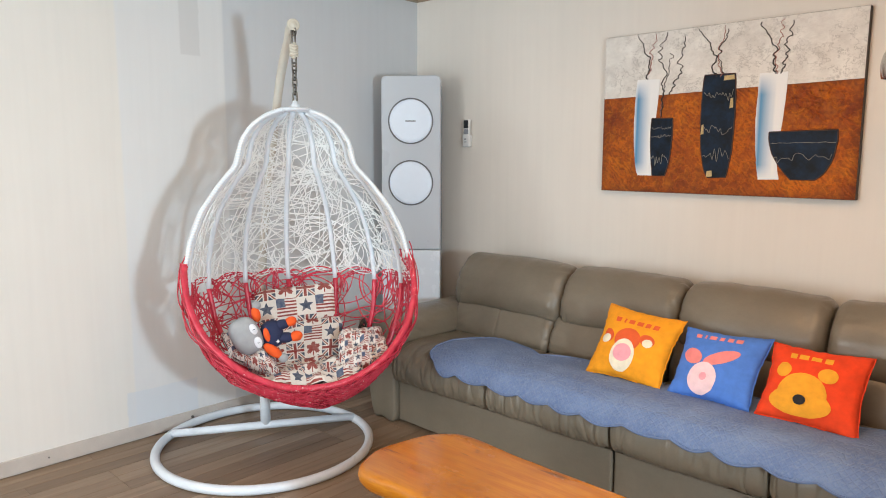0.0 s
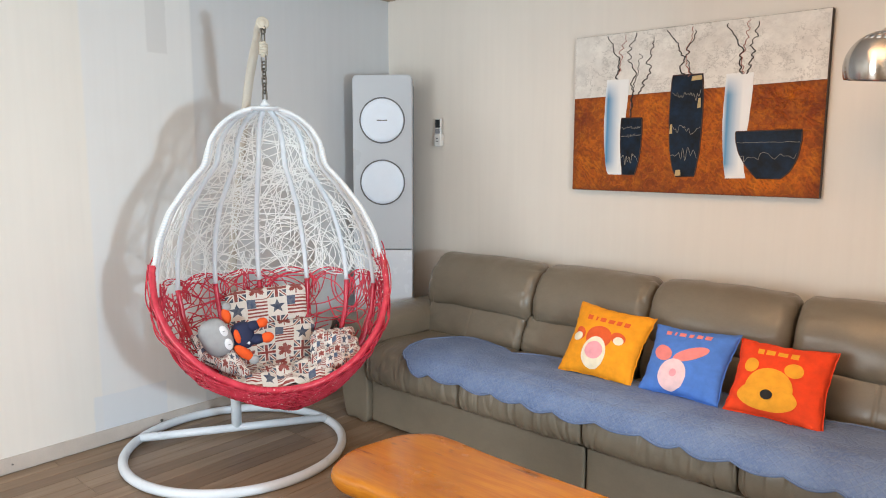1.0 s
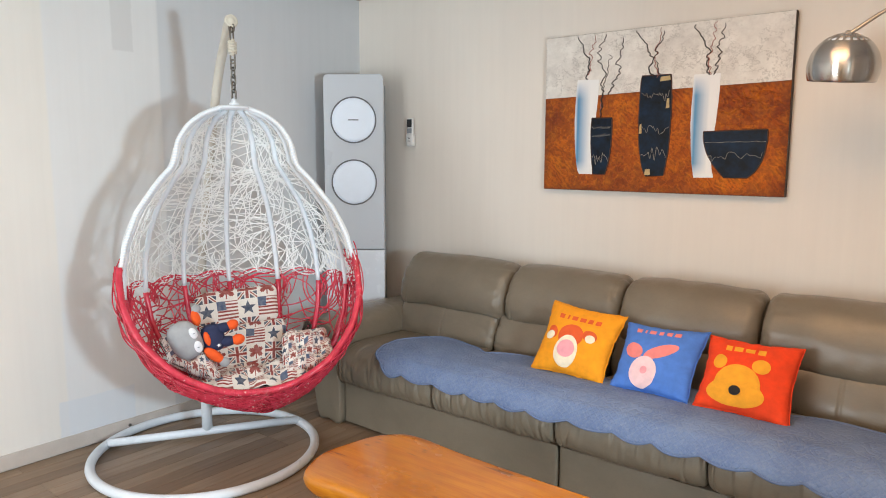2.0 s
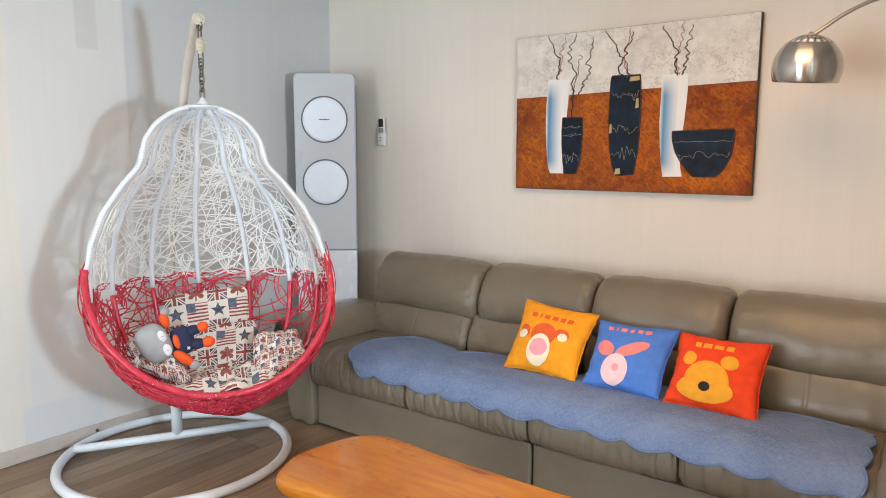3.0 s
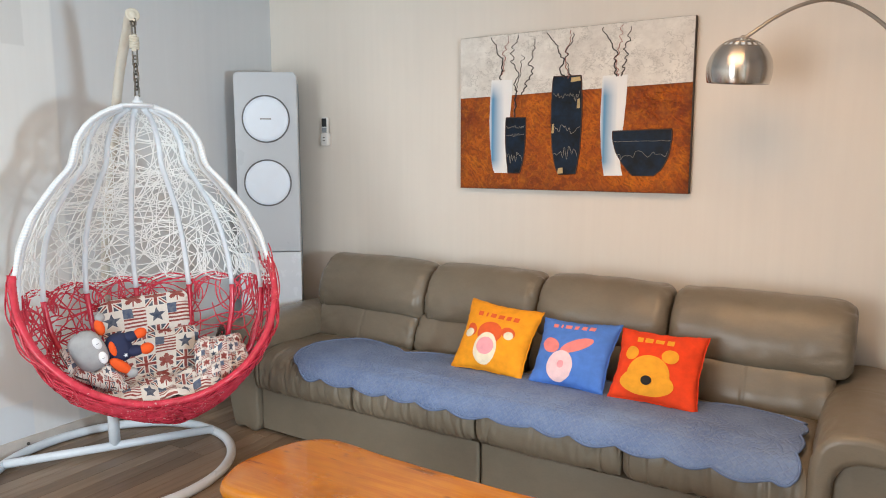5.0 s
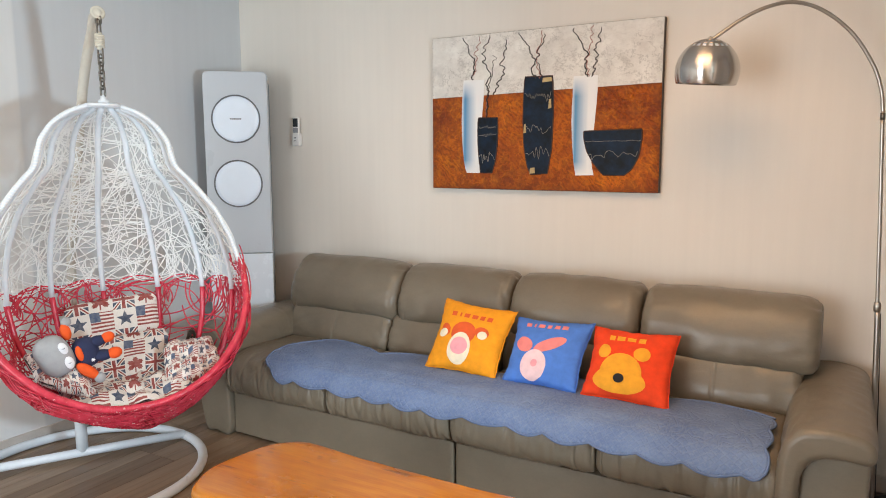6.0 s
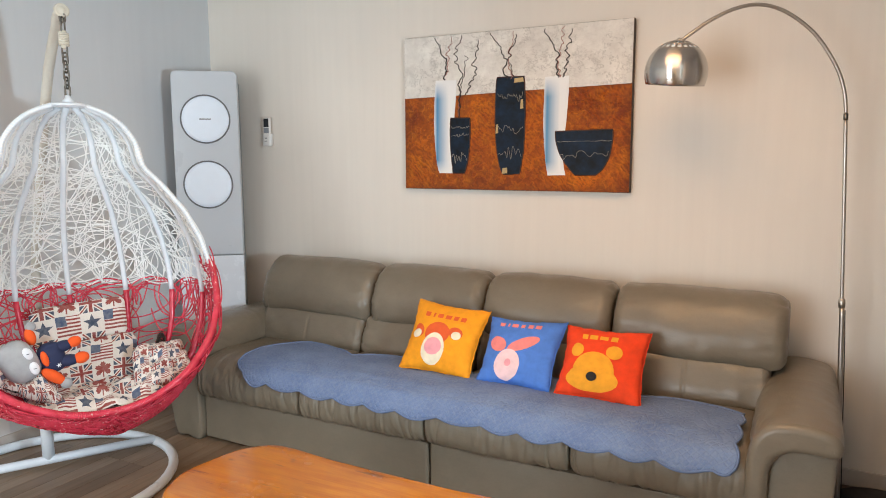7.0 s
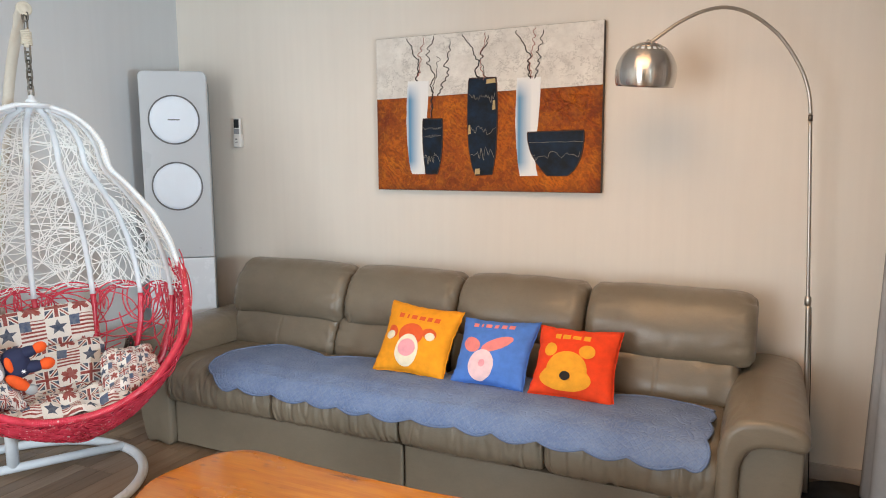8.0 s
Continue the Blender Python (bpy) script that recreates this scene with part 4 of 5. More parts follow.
def paint_shape(name, pts, material, lift, n=70, smooth=True, parent=None, outline=0.0):
    """A slightly raised paint field with a closed outline in the canvas's own 0..1 measures."""
    out = smooth_line([(u, v, 0) for u, v in pts], n, True) if smooth else [Vector((u, v, 0)) for u, v in pts]
    us, vs = [p.x for p in out], [p.y for p in out]
    bm = bmesh.new()
    lay = bm.loops.layers.uv.new("UVMap")
    top = [bm.verts.new(on_canvas(p.x, p.y, lift)) for p in out]
    low = [bm.verts.new(on_canvas(p.x, p.y, lift - 0.0016)) for p in out]
    k = len(out)
    faces = [bm.faces.new(top)] + [bm.faces.new((top[i], low[i], low[(i + 1) % k], top[(i + 1) % k])) for i in range(k)]
    for f in faces:
        for l in f.loops:
            i = (top.index(l.vert) if l.vert in top else low.index(l.vert))
            l[lay].uv = ((us[i] - min(us)) / (max(us) - min(us)), (vs[i] - min(vs)) / (max(vs) - min(vs)))
    bmesh.ops.recalc_face_normals(bm, faces=bm.faces[:])
    ob = part(name, bm, material, parent or pic, smooth=False)
    if outline:
        loop = [on_canvas(p.x, p.y, lift - 0.0030) for p in out]
        part("painted_outline", tube(bmesh.new(), loop, outline, 6, True), M_OUTLINE, ob, "dark umber painted outline")
    return ob


paint_shape("pale_field", [(0.002, 0.605), (0.3, 0.612), (0.55, 0.622), (0.8, 0.628), (0.997, 0.634), (0.998, 0.998), (0.002, 0.998)], M_PALE, 0.0020, smooth=False)
paint_shape("rust_field", [(0.002, 0.002), (0.998, 0.002), (0.998, 0.632), (0.8, 0.627), (0.55, 0.621), (0.3, 0.611), (0.002, 0.604)], M_RUST, 0.0021, smooth=False)


def stroke(name, pts, material, r, parent=None, jag=0.0, n=60):
    P = smooth_line([(u, v, 0) for u, v in pts], n)
    out = [on_canvas(p.x + 2.0 * jag * noise.noise(Vector((p.y * 42, p.x * 11, 2))), p.y + jag * noise.noise(Vector((p.y * 70, p.x * 13, 8))), 0.0036) for p in P]
    return part(name, tube(bmesh.new(), out, lambda f: 0.78 * r * (1 - 0.4 * f), 6), material, parent or pic)


stroke("twig", [(0.204, 0.717), (0.202, 0.771), (0.205, 0.841), (0.186, 0.879), (0.176, 0.934), (0.146, 0.985)], M_TWIG, 0.0040, jag=0.009)
stroke("twig", [(0.206, 0.74), (0.214, 0.83), (0.219, 0.894), (0.232, 0.94), (0.234, 0.985)], M_TWIG_R, 0.0026, jag=0.009)
stroke("twig", [(0.271, 0.47), (0.272, 0.621), (0.270, 0.69), (0.286, 0.746), (0.262, 0.80), (0.252, 0.856), (0.262, 0.92), (0.290, 0.985)], M_TWIG, 0.0036, jag=0.010)
stroke("twig", [(0.268, 0.50), (0.278, 0.66), (0.296, 0.76), (0.302, 0.86)], M_TWIG, 0.0026, jag=0.010)
stroke("twig", [(0.300, 0.612), (0.320, 0.68), (0.347, 0.74), (0.339, 0.812), (0.352, 0.88), (0.358, 0.95)], M_TWIG, 0.0036, jag=0.010)
stroke("twig", [(0.266, 0.48), (0.268, 0.56), (0.274, 0.60)], M_TWIG_R, 0.0028, jag=0.006)
stroke("twig", [(0.486, 0.700), (0.476, 0.747), (0.486, 0.812), (0.471, 0.833), (0.455, 0.905), (0.412, 0.985)], M_TWIG, 0.0040, jag=0.008)
stroke("twig", [(0.488, 0.812), (0.496, 0.832), (0.512, 0.90), (0.530, 0.965)], M_TWIG, 0.0034, jag=0.008)
stroke("twig", [(0.500, 0.700), (0.510, 0.74), (0.492, 0.80), (0.506, 0.90), (0.514, 0.985)], M_TWIG_R, 0.0026, jag=0.008)
stroke("twig", [(0.512, 0.700), (0.512, 0.76), (0.496, 0.80)], M_TWIG, 0.0030, jag=0.006)
stroke("twig", [(0.704, 0.690), (0.702, 0.76), (0.706, 0.811), (0.688, 0.879), (0.668, 0.93), (0.647, 0.985)], M_TWIG, 0.0040, jag=0.009)
stroke("twig", [(0.726, 0.690), (0.734, 0.74), (0.748, 0.807), (0.738, 0.85), (0.752, 0.90), (0.762, 0.97)], M_TWIG, 0.0036, jag=0.010)
stroke("twig", [(0.712, 0.690), (0.708, 0.80), (0.722, 0.90), (0.724, 0.985)], M_TWIG_R, 0.0026, jag=0.009)
paint_shape("white_vase", sides([(0.174, 0.106), (0.160, 0.18), (0.149, 0.391), (0.151, 0.58), (0.157, 0.713)], [(0.238, 0.106), (0.236, 0.20), (0.240, 0.35), (0.252, 0.55), (0.258, 0.709)]), M_VASE_B, 0.0040, smooth=False)
navy = paint_shape("navy_vase", sides([(0.242, 0.108), (0.230, 0.25), (0.227, 0.38), (0.229, 0.466)], [(0.296, 0.108), (0.314, 0.22), (0.321, 0.36), (0.320, 0.464)]), M_VASE_N, 0.0048, smooth=False, outline=0.0038)
tall = paint_shape("tall_navy_vase", sides([(0.474, 0.102), (0.455, 0.18), (0.441, 0.330), (0.438, 0.55), (0.444, 0.710)], [(0.548, 0.108), (0.562, 0.24), (0.568, 0.40), (0.569, 0.55), (0.564, 0.708)]), M_VASE_N, 0.0044, smooth=False, outline=0.0038)
paint_shape("white_vase", sides([(0.668, 0.098), (0.655, 0.25), (0.648, 0.45), (0.653, 0.698)], [(0.744, 0.100), (0.734, 0.18), (0.735, 0.30), (0.748, 0.50), (0.753, 0.696)]), M_VASE_B, 0.0040, smooth=False)
bowl = paint_shape("navy_bowl", sides([(0.785, 0.102), (0.750, 0.160), (0.718, 0.235), (0.702, 0.31), (0.700, 0.366)], [(0.866, 0.104), (0.896, 0.145), (0.918, 0.215), (0.929, 0.30), (0.930, 0.372)]), M_VASE_N, 0.0048, smooth=False, outline=0.0038)


def scribble(u0, u1, v, amp, parent, seed):
    """A scratched line that runs level, then breaks into spikes."""
    rnd = random.Random(seed)
    pts, k = [], 19
    for i in range(k):
        lively = 0.5 + 0.5 * noise.noise(Vector((i * 0.31, seed, 0)))
        pts.append((u0 + (u1 - u0) * (i + rnd.uniform(-0.4, 0.4)) / (k - 1), v + amp * rnd.gauss(0, 0.75) * lively + 0.3 * amp * noise.noise(Vector((i * 0.2, 0, seed)))))
    pts[0], pts[-1] = (u0, pts[0][1]), (u1, pts[-1][1])
    P = smooth_line([(a, c, 0) for a, c in pts], 130)
    part("scratched_line", tube(bmesh.new(), [on_canvas(p.x, p.y, 0.0060) for p in P], 0.00085, 5), M_SCRATCH, parent)


for q in ((0.232, 0.316, 0.405, 0.012), (0.232, 0.316, 0.355, 0.016), (0.234, 0.308, 0.215, 0.05)):
    scribble(*q, navy, int(q[2] * 1000))
for q in ((0.446, 0.560, 0.590, 0.05), (0.444, 0.562, 0.390, 0.055), (0.450, 0.555, 0.235, 0.05)):
    scribble(*q, tall, int(q[2] * 1000))
scribble(0.708, 0.926, 0.305, 0.003, bowl, 5)
scribble(0.718, 0.916, 0.225, 0.035, bowl, 9)
for u0, u1, v0, v1 in ((0.520, 0.562, 0.672, 0.702), (0.548, 0.562, 0.510, 0.570), (0.440, 0.452, 0.360, 0.420), (0.470, 0.494, 0.106, 0.145)):
    paint_shape("gold_patch", [(u0, v0), (u1, v0 + 0.004), (u1 - 0.002, v1), (u0 + 0.003, v1 - 0.003)], M_GOLD, 0.0062, smooth=False, parent=tall)

for a, c in (((0.79, 0.46), (0.93, 0.58)), ((0.80, 0.585), (0.94, 0.47)), ((0.84, 0.44), (0.90, 0.60)), ((0.77, 0.55), (0.95, 0.52)), ((0.81, 0.50), (0.88, 0.42)), ((0.86, 0.585), (0.96, 0.56))):
    bow = (a[0] + c[0]) / 2 + 0.006, (a[1] + c[1]) / 2 + 0.010
    stroke("relief_stroke", [a, bow, c], M_RUST, 0.0030, n=16)

# ---- arc lamp ----
LY = -0.22
lamp = thing("arc_floor_lamp", (3.53, -0.24, 0), "brushed steel arc floor lamp with dome shade and black base", "floor lamp")
part("base", lathe([(0, 0.0), (0.168, 0.0), (0.172, 0.006), (0.172, 0.032), (0.166, 0.040), (0, 0.041)], (3.535, -0.245, 0), sides=56), M_DARK, lamp, "black round base")
part("pole", tube(bmesh.new(), smooth_line([(3.392, -0.235, 0.03), (3.380, -0.23, 0.30), (3.362, -0.222, 0.78)], 20), 0.0092, 12), M_POLE, lamp)
part("collar", lathe([(0.009, -0.018), (0.0112, -0.016), (0.0122, 0.0), (0.0112, 0.015), (0.007, 0.018)], (3.360, -0.222, 0.795), sides=20), M_POLE, lamp)
part("upper_pole", tube(bmesh.new(), smooth_line([(3.360, -0.222, 0.79), (3.346, -0.221, 1.12), (3.330, LY, 1.47)], 20), 0.0068, 12), M_POLE, lamp)
part("joint_ring", lathe([(0.006, -0.012), (0.0080, -0.011), (0.0080, 0.011), (0.006, 0.012)], (3.330, LY, 1.478), sides=16), M_CHAIN, lamp)
part("arc", tube(bmesh.new(), smooth_line([(3.330, LY, 1.49), (3.318, -0.222, 1.575), (3.285, -0.232, 1.664), (3.215, -0.255, 1.771), (3.122, -0.29, 1.849), (3.035, -0.325, 1.879), (2.955, -0.36, 1.867), (2.876, -0.39, 1.829), (2.81, -0.412, 1.782), (2.777, -0.42, 1.758)], 70), 0.0068, 12), M_POLE, lamp)
part("cable", tube(bmesh.new(), smooth_line([(3.404, -0.228, 0.03), (3.393, -0.222, 0.30), (3.380, -0.216, 0.62), (3.372, -0.218, 0.77)], 24), 0.0019, 6), M_DARK, lamp)


def dome(centre, tilt):
    """A thin steel hemisphere with rings of punched holes near its crown."""
    R, nh = 0.1125, 19
    bm = bmesh.new()
    sides = nh * 6
    lat = [2, 7, 12, 15, 18, 21, 24, 27, 30, 33, 36, 39, 42, 45, 48, 54, 62, 70, 78, 84, 90, 96, 102, 108, 112]
    rings = []
    for a in lat:
        rings.append([bm.verts.new((R * math.sin(radians(a)) * math.cos(2 * math.pi * k / sides), R * math.sin(radians(a)) * math.sin(2 * math.pi * k / sides), R * math.cos(radians(a)) * 1.04)) for k in range(sides)])
    for i, (P, Q) in enumerate(zip(rings, rings[1:])):
        for k in range(sides):
            row = {3: 0, 4: 0, 5: 0, 8: 3, 9: 3, 10: 3}.get(i)
            if row is not None and (k + row) % 6 < 4:
                continue
            bm.faces.new((P[k], P[(k + 1) % sides], Q[(k + 1) % sides], Q[k]))
    bm.faces.new(rings[0])
    bmesh.ops.recalc_face_normals(bm, faces=bm.faces[:])
    thicken(bm, 0.0015)
    m = Matrix.Translation(centre) @ tilt
    for v in bm.verts:
        v.co = m @ v.co
    return bm


TILT = Matrix.Rotation(radians(6.5), 4, "X") @ Matrix.Rotation(radians(5), 4, "Y")
shade_ob = part("shade", dome((2.766, -0.422, 1.645), TILT), M_STEEL, lamp, "brushed steel dome shade with punched holes")
# added white liner close behind the punched holes, so that they read bright
liner = lathe([(0.108 * math.sin(radians(a)), 0.108 * math.cos(radians(a)) * 1.04) for a in range(0, 109, 6)], (0, 0, 0), sides=48)
thicken(liner, 0.001)
for v in liner.verts:
    v.co = Matrix.Translation((2.766, -0.422, 1.645)) @ TILT @ v.co
part("hole_backing", liner, M_AC_DISC, shade_ob, "white inner liner added so the punched holes show bright")
part("shade_cap", lathe([(0.0, 0.0), (0.011, 0.0), (0.010, 0.006), (0.007, 0.012), (0, 0.012)], (2.772, -0.421, 1.758), (0.5, 0, 1), 20), M_POLE, shade_ob)
part("socket", lathe([(0, 0), (0.02, 0), (0.02, -0.05), (0, -0.05)], (2.770, -0.421, 1.752), sides=18), M_DARK, shade_ob)
part("bulb", lathe([(0, -0.05), (0.012, -0.05), (0.03, -0.085), (0.026, -0.108), (0, -0.12)], (2.770, -0.421, 1.752), sides=22), M_BULB, shade_ob)

# ---- curtain beside the side window ----
curtain = thing("curtain", (3.72, -0.75, 0), "pale grey linen curtain hanging near the wall", "curtain")
bm = bmesh.new()
rows, cols = 50, 90
g = []
for j in range(rows + 1):
    z = 0.015 + 2.26 * j / rows
    f = j / rows
    edge_y = -0.18 - 0.27 * f            # the free edge leans back as it rises
    edge_x = 3.580 + 0.018 * f
    row = []
    for i in range(cols + 1):
        s = i / cols
        y = edge_y + (-1.55 - edge_y) * s
        x = edge_x + (3.765 - edge_x) * min(1, s * 2.2) + 0.028 * math.sin(s * 46 + 0.6 * math.sin(f * 4)) * min(1, s * 6 + 0.2)
        row.append(bm.verts.new((x, y, z)))
    g.append(row)
for j in range(rows):
    for i in range(cols):
        bm.faces.new((g[j][i], g[j][i + 1], g[j + 1][i + 1], g[j + 1][i]))
bmesh.ops.recalc_face_normals(bm, faces=bm.faces[:])
thicken(bm, 0.003)
part("cloth", bm, M_CURTAIN, curtain)
part("rail", tube(bmesh.new(), [(3.765, -0.4, 2.285), (3.765, -1.2, 2.285), (3.765, -3.2, 2.285)], 0.012, 10), M_FRAME_W, curtain, "white curtain rail")

# ---- hanging egg chair ----
AIM = radians(-29)
FWD = Vector((math.cos(AIM), math.sin(AIM), 0))
RGT = Vector((-math.sin(AIM), math.cos(AIM), 0))
POD = Vector((0.767, -1.464, 0))
DEEP = 0.74
PROFILE = [(1.541, 0.020), (1.532, 0.075), (1.510, 0.135), (1.465, 0.195), (1.404, 0.238), (1.350, 0.250), (1.305, 0.262), (1.241, 0.325), (1.124, 0.418), (1.005, 0.474), (0.885, 0.506), (0.764, 0.515), (0.642, 0.495), (0.518, 0.440), (0.42, 0.355), (0.345, 0.235), (0.295, 0.125), (0.265, 0.02)]
PZS = [p[0] for p in PROFILE][::-1]
PRS = [p[1] for p in PROFILE][::-1]
Z_TOP, Z_LOW, Z_RED = 1.541, 0.265, 0.800


def pod_r(z):
    """Half width at a height, smoothed."""
    return 0.93 * float(sum(np.interp(z + d, PZS, PRS) for d in (-0.012, 0, 0.012)) / 3)


def pod_at(phi, z, out=0.0):
    """phi in degrees: 0 at the back, 90 at the right side, 180 in front."""
    r = pod_r(z) + out
    a = radians(phi)
    sway = 0.05 * max(0.0, (0.9 - z) / 0.6)
    lean = 0.03 * max(0.0, 1.3 - z) + 0.035 * max(0.0, (0.42 - z) / 0.12)
    return POD + RGT * (r * math.sin(a) + lean) + FWD * (-r * math.cos(a) * DEEP + sway) + Vector((0, 0, z))


def lip_z(phi):
    """Height of the opening's edge in front, for |phi| from 96 to 180."""
    t = (180 - abs(phi)) / 84
    return 0.432 + 0.473 * max(0.0, min(1.0, t)) ** 2.6


def rim_point(q):
    """q from 0 at the crown over 1 at the red part's top to 2 at the lip's front; side by sign given later."""
    if q < 1:
        return 90 + 6 * q, Z_TOP - 0.004 - (Z_TOP - 0.905) * q
    phi = 96 + 84 * (q - 1)
    return phi, lip_z(phi)


egg = thing("hanging_egg_chair", (POD.x, POD.y, Z_LOW), "gourd-shaped hanging wicker chair, white above and raspberry red below", "hanging chair")
top = [pod_at(-rim_point(q)[0], rim_point(q)[1]) for q in np.linspace(1, 0.0, 40)] + [pod_at(rim_point(q)[0], rim_point(q)[1]) for q in np.linspace(0.0, 1, 40)]
rim_u = part("upper_rim", tube(bmesh.new(), top, 0.0098, 10), M_WHITE_TUBE, egg, "white enamelled tube rim")
low = [pod_at(rim_point(q)[0], rim_point(q)[1], 0.006) for q in np.linspace(0.985, 2, 60)] + [pod_at(-rim_point(q)[0], rim_point(q)[1], 0.006) for q in np.linspace(2, 0.985, 60)]
rim_l = part("lower_rim", tube(bmesh.new(), low, 0.0135, 10), M_RED, egg, "raspberry red wrapped rim")


def wrap(path, radius, pitch, wire, lo=0.0, hi=1.0):
    """A cord wound round a path."""
    out, n = [], len(path)
    turns = 0.0
    up = None
    for i in range(n):
        t = (path[min(i + 1, n - 1)] - path[max(i - 1, 0)]).normalized()
        up = t.orthogonal().normalized() if up is None else (up - t * up.dot(t)).normalized()
        turns += ((path[i] - path[i - 1]).length if i else 0) / pitch
        a = turns * 2 * math.pi
        out.append(path[i] + radius * (math.cos(a) * up + math.sin(a) * t.cross(up)))
    return tube(bmesh.new(), out, wire, 5)


fine = smooth_line(low, 1400)
part("rim_wrapping", wrap(fine, 0.0128, 0.0065, 0.0022), M_RED, rim_l, "red cord wound round the rim")
fine = smooth_line(top, 900)
part("rim_wrapping", wrap(fine, 0.0094, 0.012, 0.0018), M_WICKER, rim_u, "white cord wound round the rim")
rnd = random.Random(11)
for phi in (-80, -55, -29, -4, 23, 49, 74):
    pts = [pod_at(phi, z, -0.004) for z in np.linspace(Z_TOP - 0.012, Z_RED - 0.035, 30)]
    part("rib", tube(bmesh.new(), pts, 0.0110, 10), M_WHITE_TUBE, egg)
    pts = [pod_at(phi, z, -0.004) for z in np.linspace(Z_RED - 0.035, 0.36, 24)]
    part("rib", tube(bmesh.new(), pts, 0.0115, 10), M_RED, egg, "rib wrapped in red cord")


hoop = [pod_at(phi, Z_TOP - 0.004, 0.004) for phi in np.linspace(-180, 180, 37)[:-1]]
part("crown_hoop", tube(bmesh.new(), hoop, 0.0065, 8, True), M_WHITE_TUBE, egg, "white tube hoop at the crown")


def strand(bm, phi, z, dphi, dz, bend, n, r, lo, hi, span=96.0):
    """One cane on the pod's skin, wandering from (phi, z)."""
    pts = []
    for k in range(n):
        t = k / (n - 1)
        p = phi + dphi * t + bend * 18 * math.sin(math.pi * t)
        q = z + dz * t + bend * 0.09 * math.sin(math.pi * t)
        if q < lo or q > hi:
            q = lo + abs(q - lo) if q < lo else hi - abs(hi - q)
        q = max(lo, min(hi, q))
        if abs(p) > span:
            p = math.copysign(2 * span - abs(p), p)
        pts.append(pod_at(p, q, 0.003 * math.sin(6 * t + phi)))
    tube(bm, pts, r, 5, caps=False)


def wander(bm, phi, z, heading, bend, length, r, lo, hi, span, out=0.0, n=34):
    """A cane that curls over the pod's skin from (phi, z), turning by bend radians a metre."""
    pts = []
    step = length / (n - 1)
    for k in range(n):
        pts.append(pod_at(phi, z, out + 0.003 * math.sin(0.5 * k + phi)))
        phi += math.degrees(math.cos(heading) * step / max(0.07, pod_r(z)))
        z += math.sin(heading) * step
        heading += bend * step
        if z < lo or z > hi:
            z, heading = max(lo, min(hi, z)), -heading
        if abs(phi) > span:
            phi, heading = math.copysign(span, phi), math.pi - heading
    tube(bm, pts, r, 5, caps=False)


bm = bmesh.new()
for k in range(185):
    z = 0.81 + 0.66 * ((k * 0.618034) % 1.0) ** 1.15
    wander(bm, rnd.uniform(-92, 92), z, rnd.uniform(-math.pi, math.pi), rnd.choice((-1, 1)) * rnd.uniform(0.4, 4.2), rnd.uniform(0.35, 0.75), rnd.uniform(0.0020, 0.0026), 0.800, 1.515, 94)
for k in range(18):      # tighter curls in the lower half
    wander(bm, rnd.uniform(-85, 85), rnd.uniform(0.83, 1.12), rnd.uniform(-math.pi, math.pi), rnd.choice((-1, 1)) * rnd.uniform(9, 17), rnd.uniform(0.4, 0.62), 0.0021, 0.800, 1.4, 94)
for k in range(26):      # level lines round the waist and the crown
    wander(bm, rnd.uniform(-92, -30), rnd.uniform(1.12, 1.46), rnd.uniform(-0.25, 0.25), rnd.uniform(-0.8, 0.8), rnd.uniform(0.3, 0.7), 0.0023, 0.9, 1.515, 94)
for sgn in (-1, 1):      # canes that run along the tube rim
    for k in range(22):
        q0, q1 = sorted((rnd.uniform(0.08, 1.0), rnd.uniform(0.08, 1.0)))
        pts = []
        for t in np.linspace(q0, max(q1, q0 + 0.12), 20):
            p, q = rim_point(min(t, 0.99))
            pts.append(pod_at(sgn * (p - 3 + 3.5 * math.sin(9 * t + k)), q, 0.001 + 0.011 * math.sin(7 * t + 2.3 * k)))
        tube(bm, pts, 0.0022, 5, caps=False)
for k in range(9):       # scalloped lower loops of the white part
    c = -84 + 21 * k
    for j in range(3):
        pts = [pod_at(c + 13 * math.sin(a) + j, 0.865 - 0.075 * math.cos(a) + 0.012 * j, 0.004 * j) for a in np.linspace(-1.9, 1.9, 22)]
        tube(bm, pts, 0.0026, 5, caps=False)
tagged(part("white_weave", bm, M_WICKER, egg, "loose random weave of white cane"), kind="stuff")

bm = bmesh.new()
for k in range(84):
    wander(bm, rnd.uniform(-98, 98), rnd.uniform(0.46, 0.80), rnd.uniform(-math.pi, math.pi), rnd.choice((-1, 1)) * rnd.uniform(2.0, 10.0), rnd.uniform(0.35, 0.7), rnd.uniform(0.0026, 0.0034), 0.36, 0.815, 99)
for sgn in (-1, 1):      # loose bundle lying outside the rim
    for k in range(30):
        q0 = rnd.uniform(0.88, 1.42)
        pts = []
        for t in np.linspace(q0, q0 + rnd.uniform(0.12, 0.34), 18):
            p, q = rim_point(t)
            pts.append(pod_at(sgn * (p - 5 + 6 * math.sin(11 * t + k)), q - 0.012 - 0.016 * math.sin(8 * t + 1.7 * k), 0.012 + 0.015 * math.sin(13 * t + 2.1 * k)))
        tube(bm, pts, 0.0027, 5, caps=False)
for k in range(40):
    z = 0.42 + 0.38 * ((k * 0.618034) % 1.0)
    strand(bm, -98 + 196 * (k + rnd.random()) / 92, z, rnd.choice((-1, 1)) * rnd.uniform(22, 80), rnd.uniform(-0.40, 0.40), rnd.uniform(-1.5, 1.5), 32, rnd.uniform(0.0022, 0.0031), 0.36, 0.815, 100)
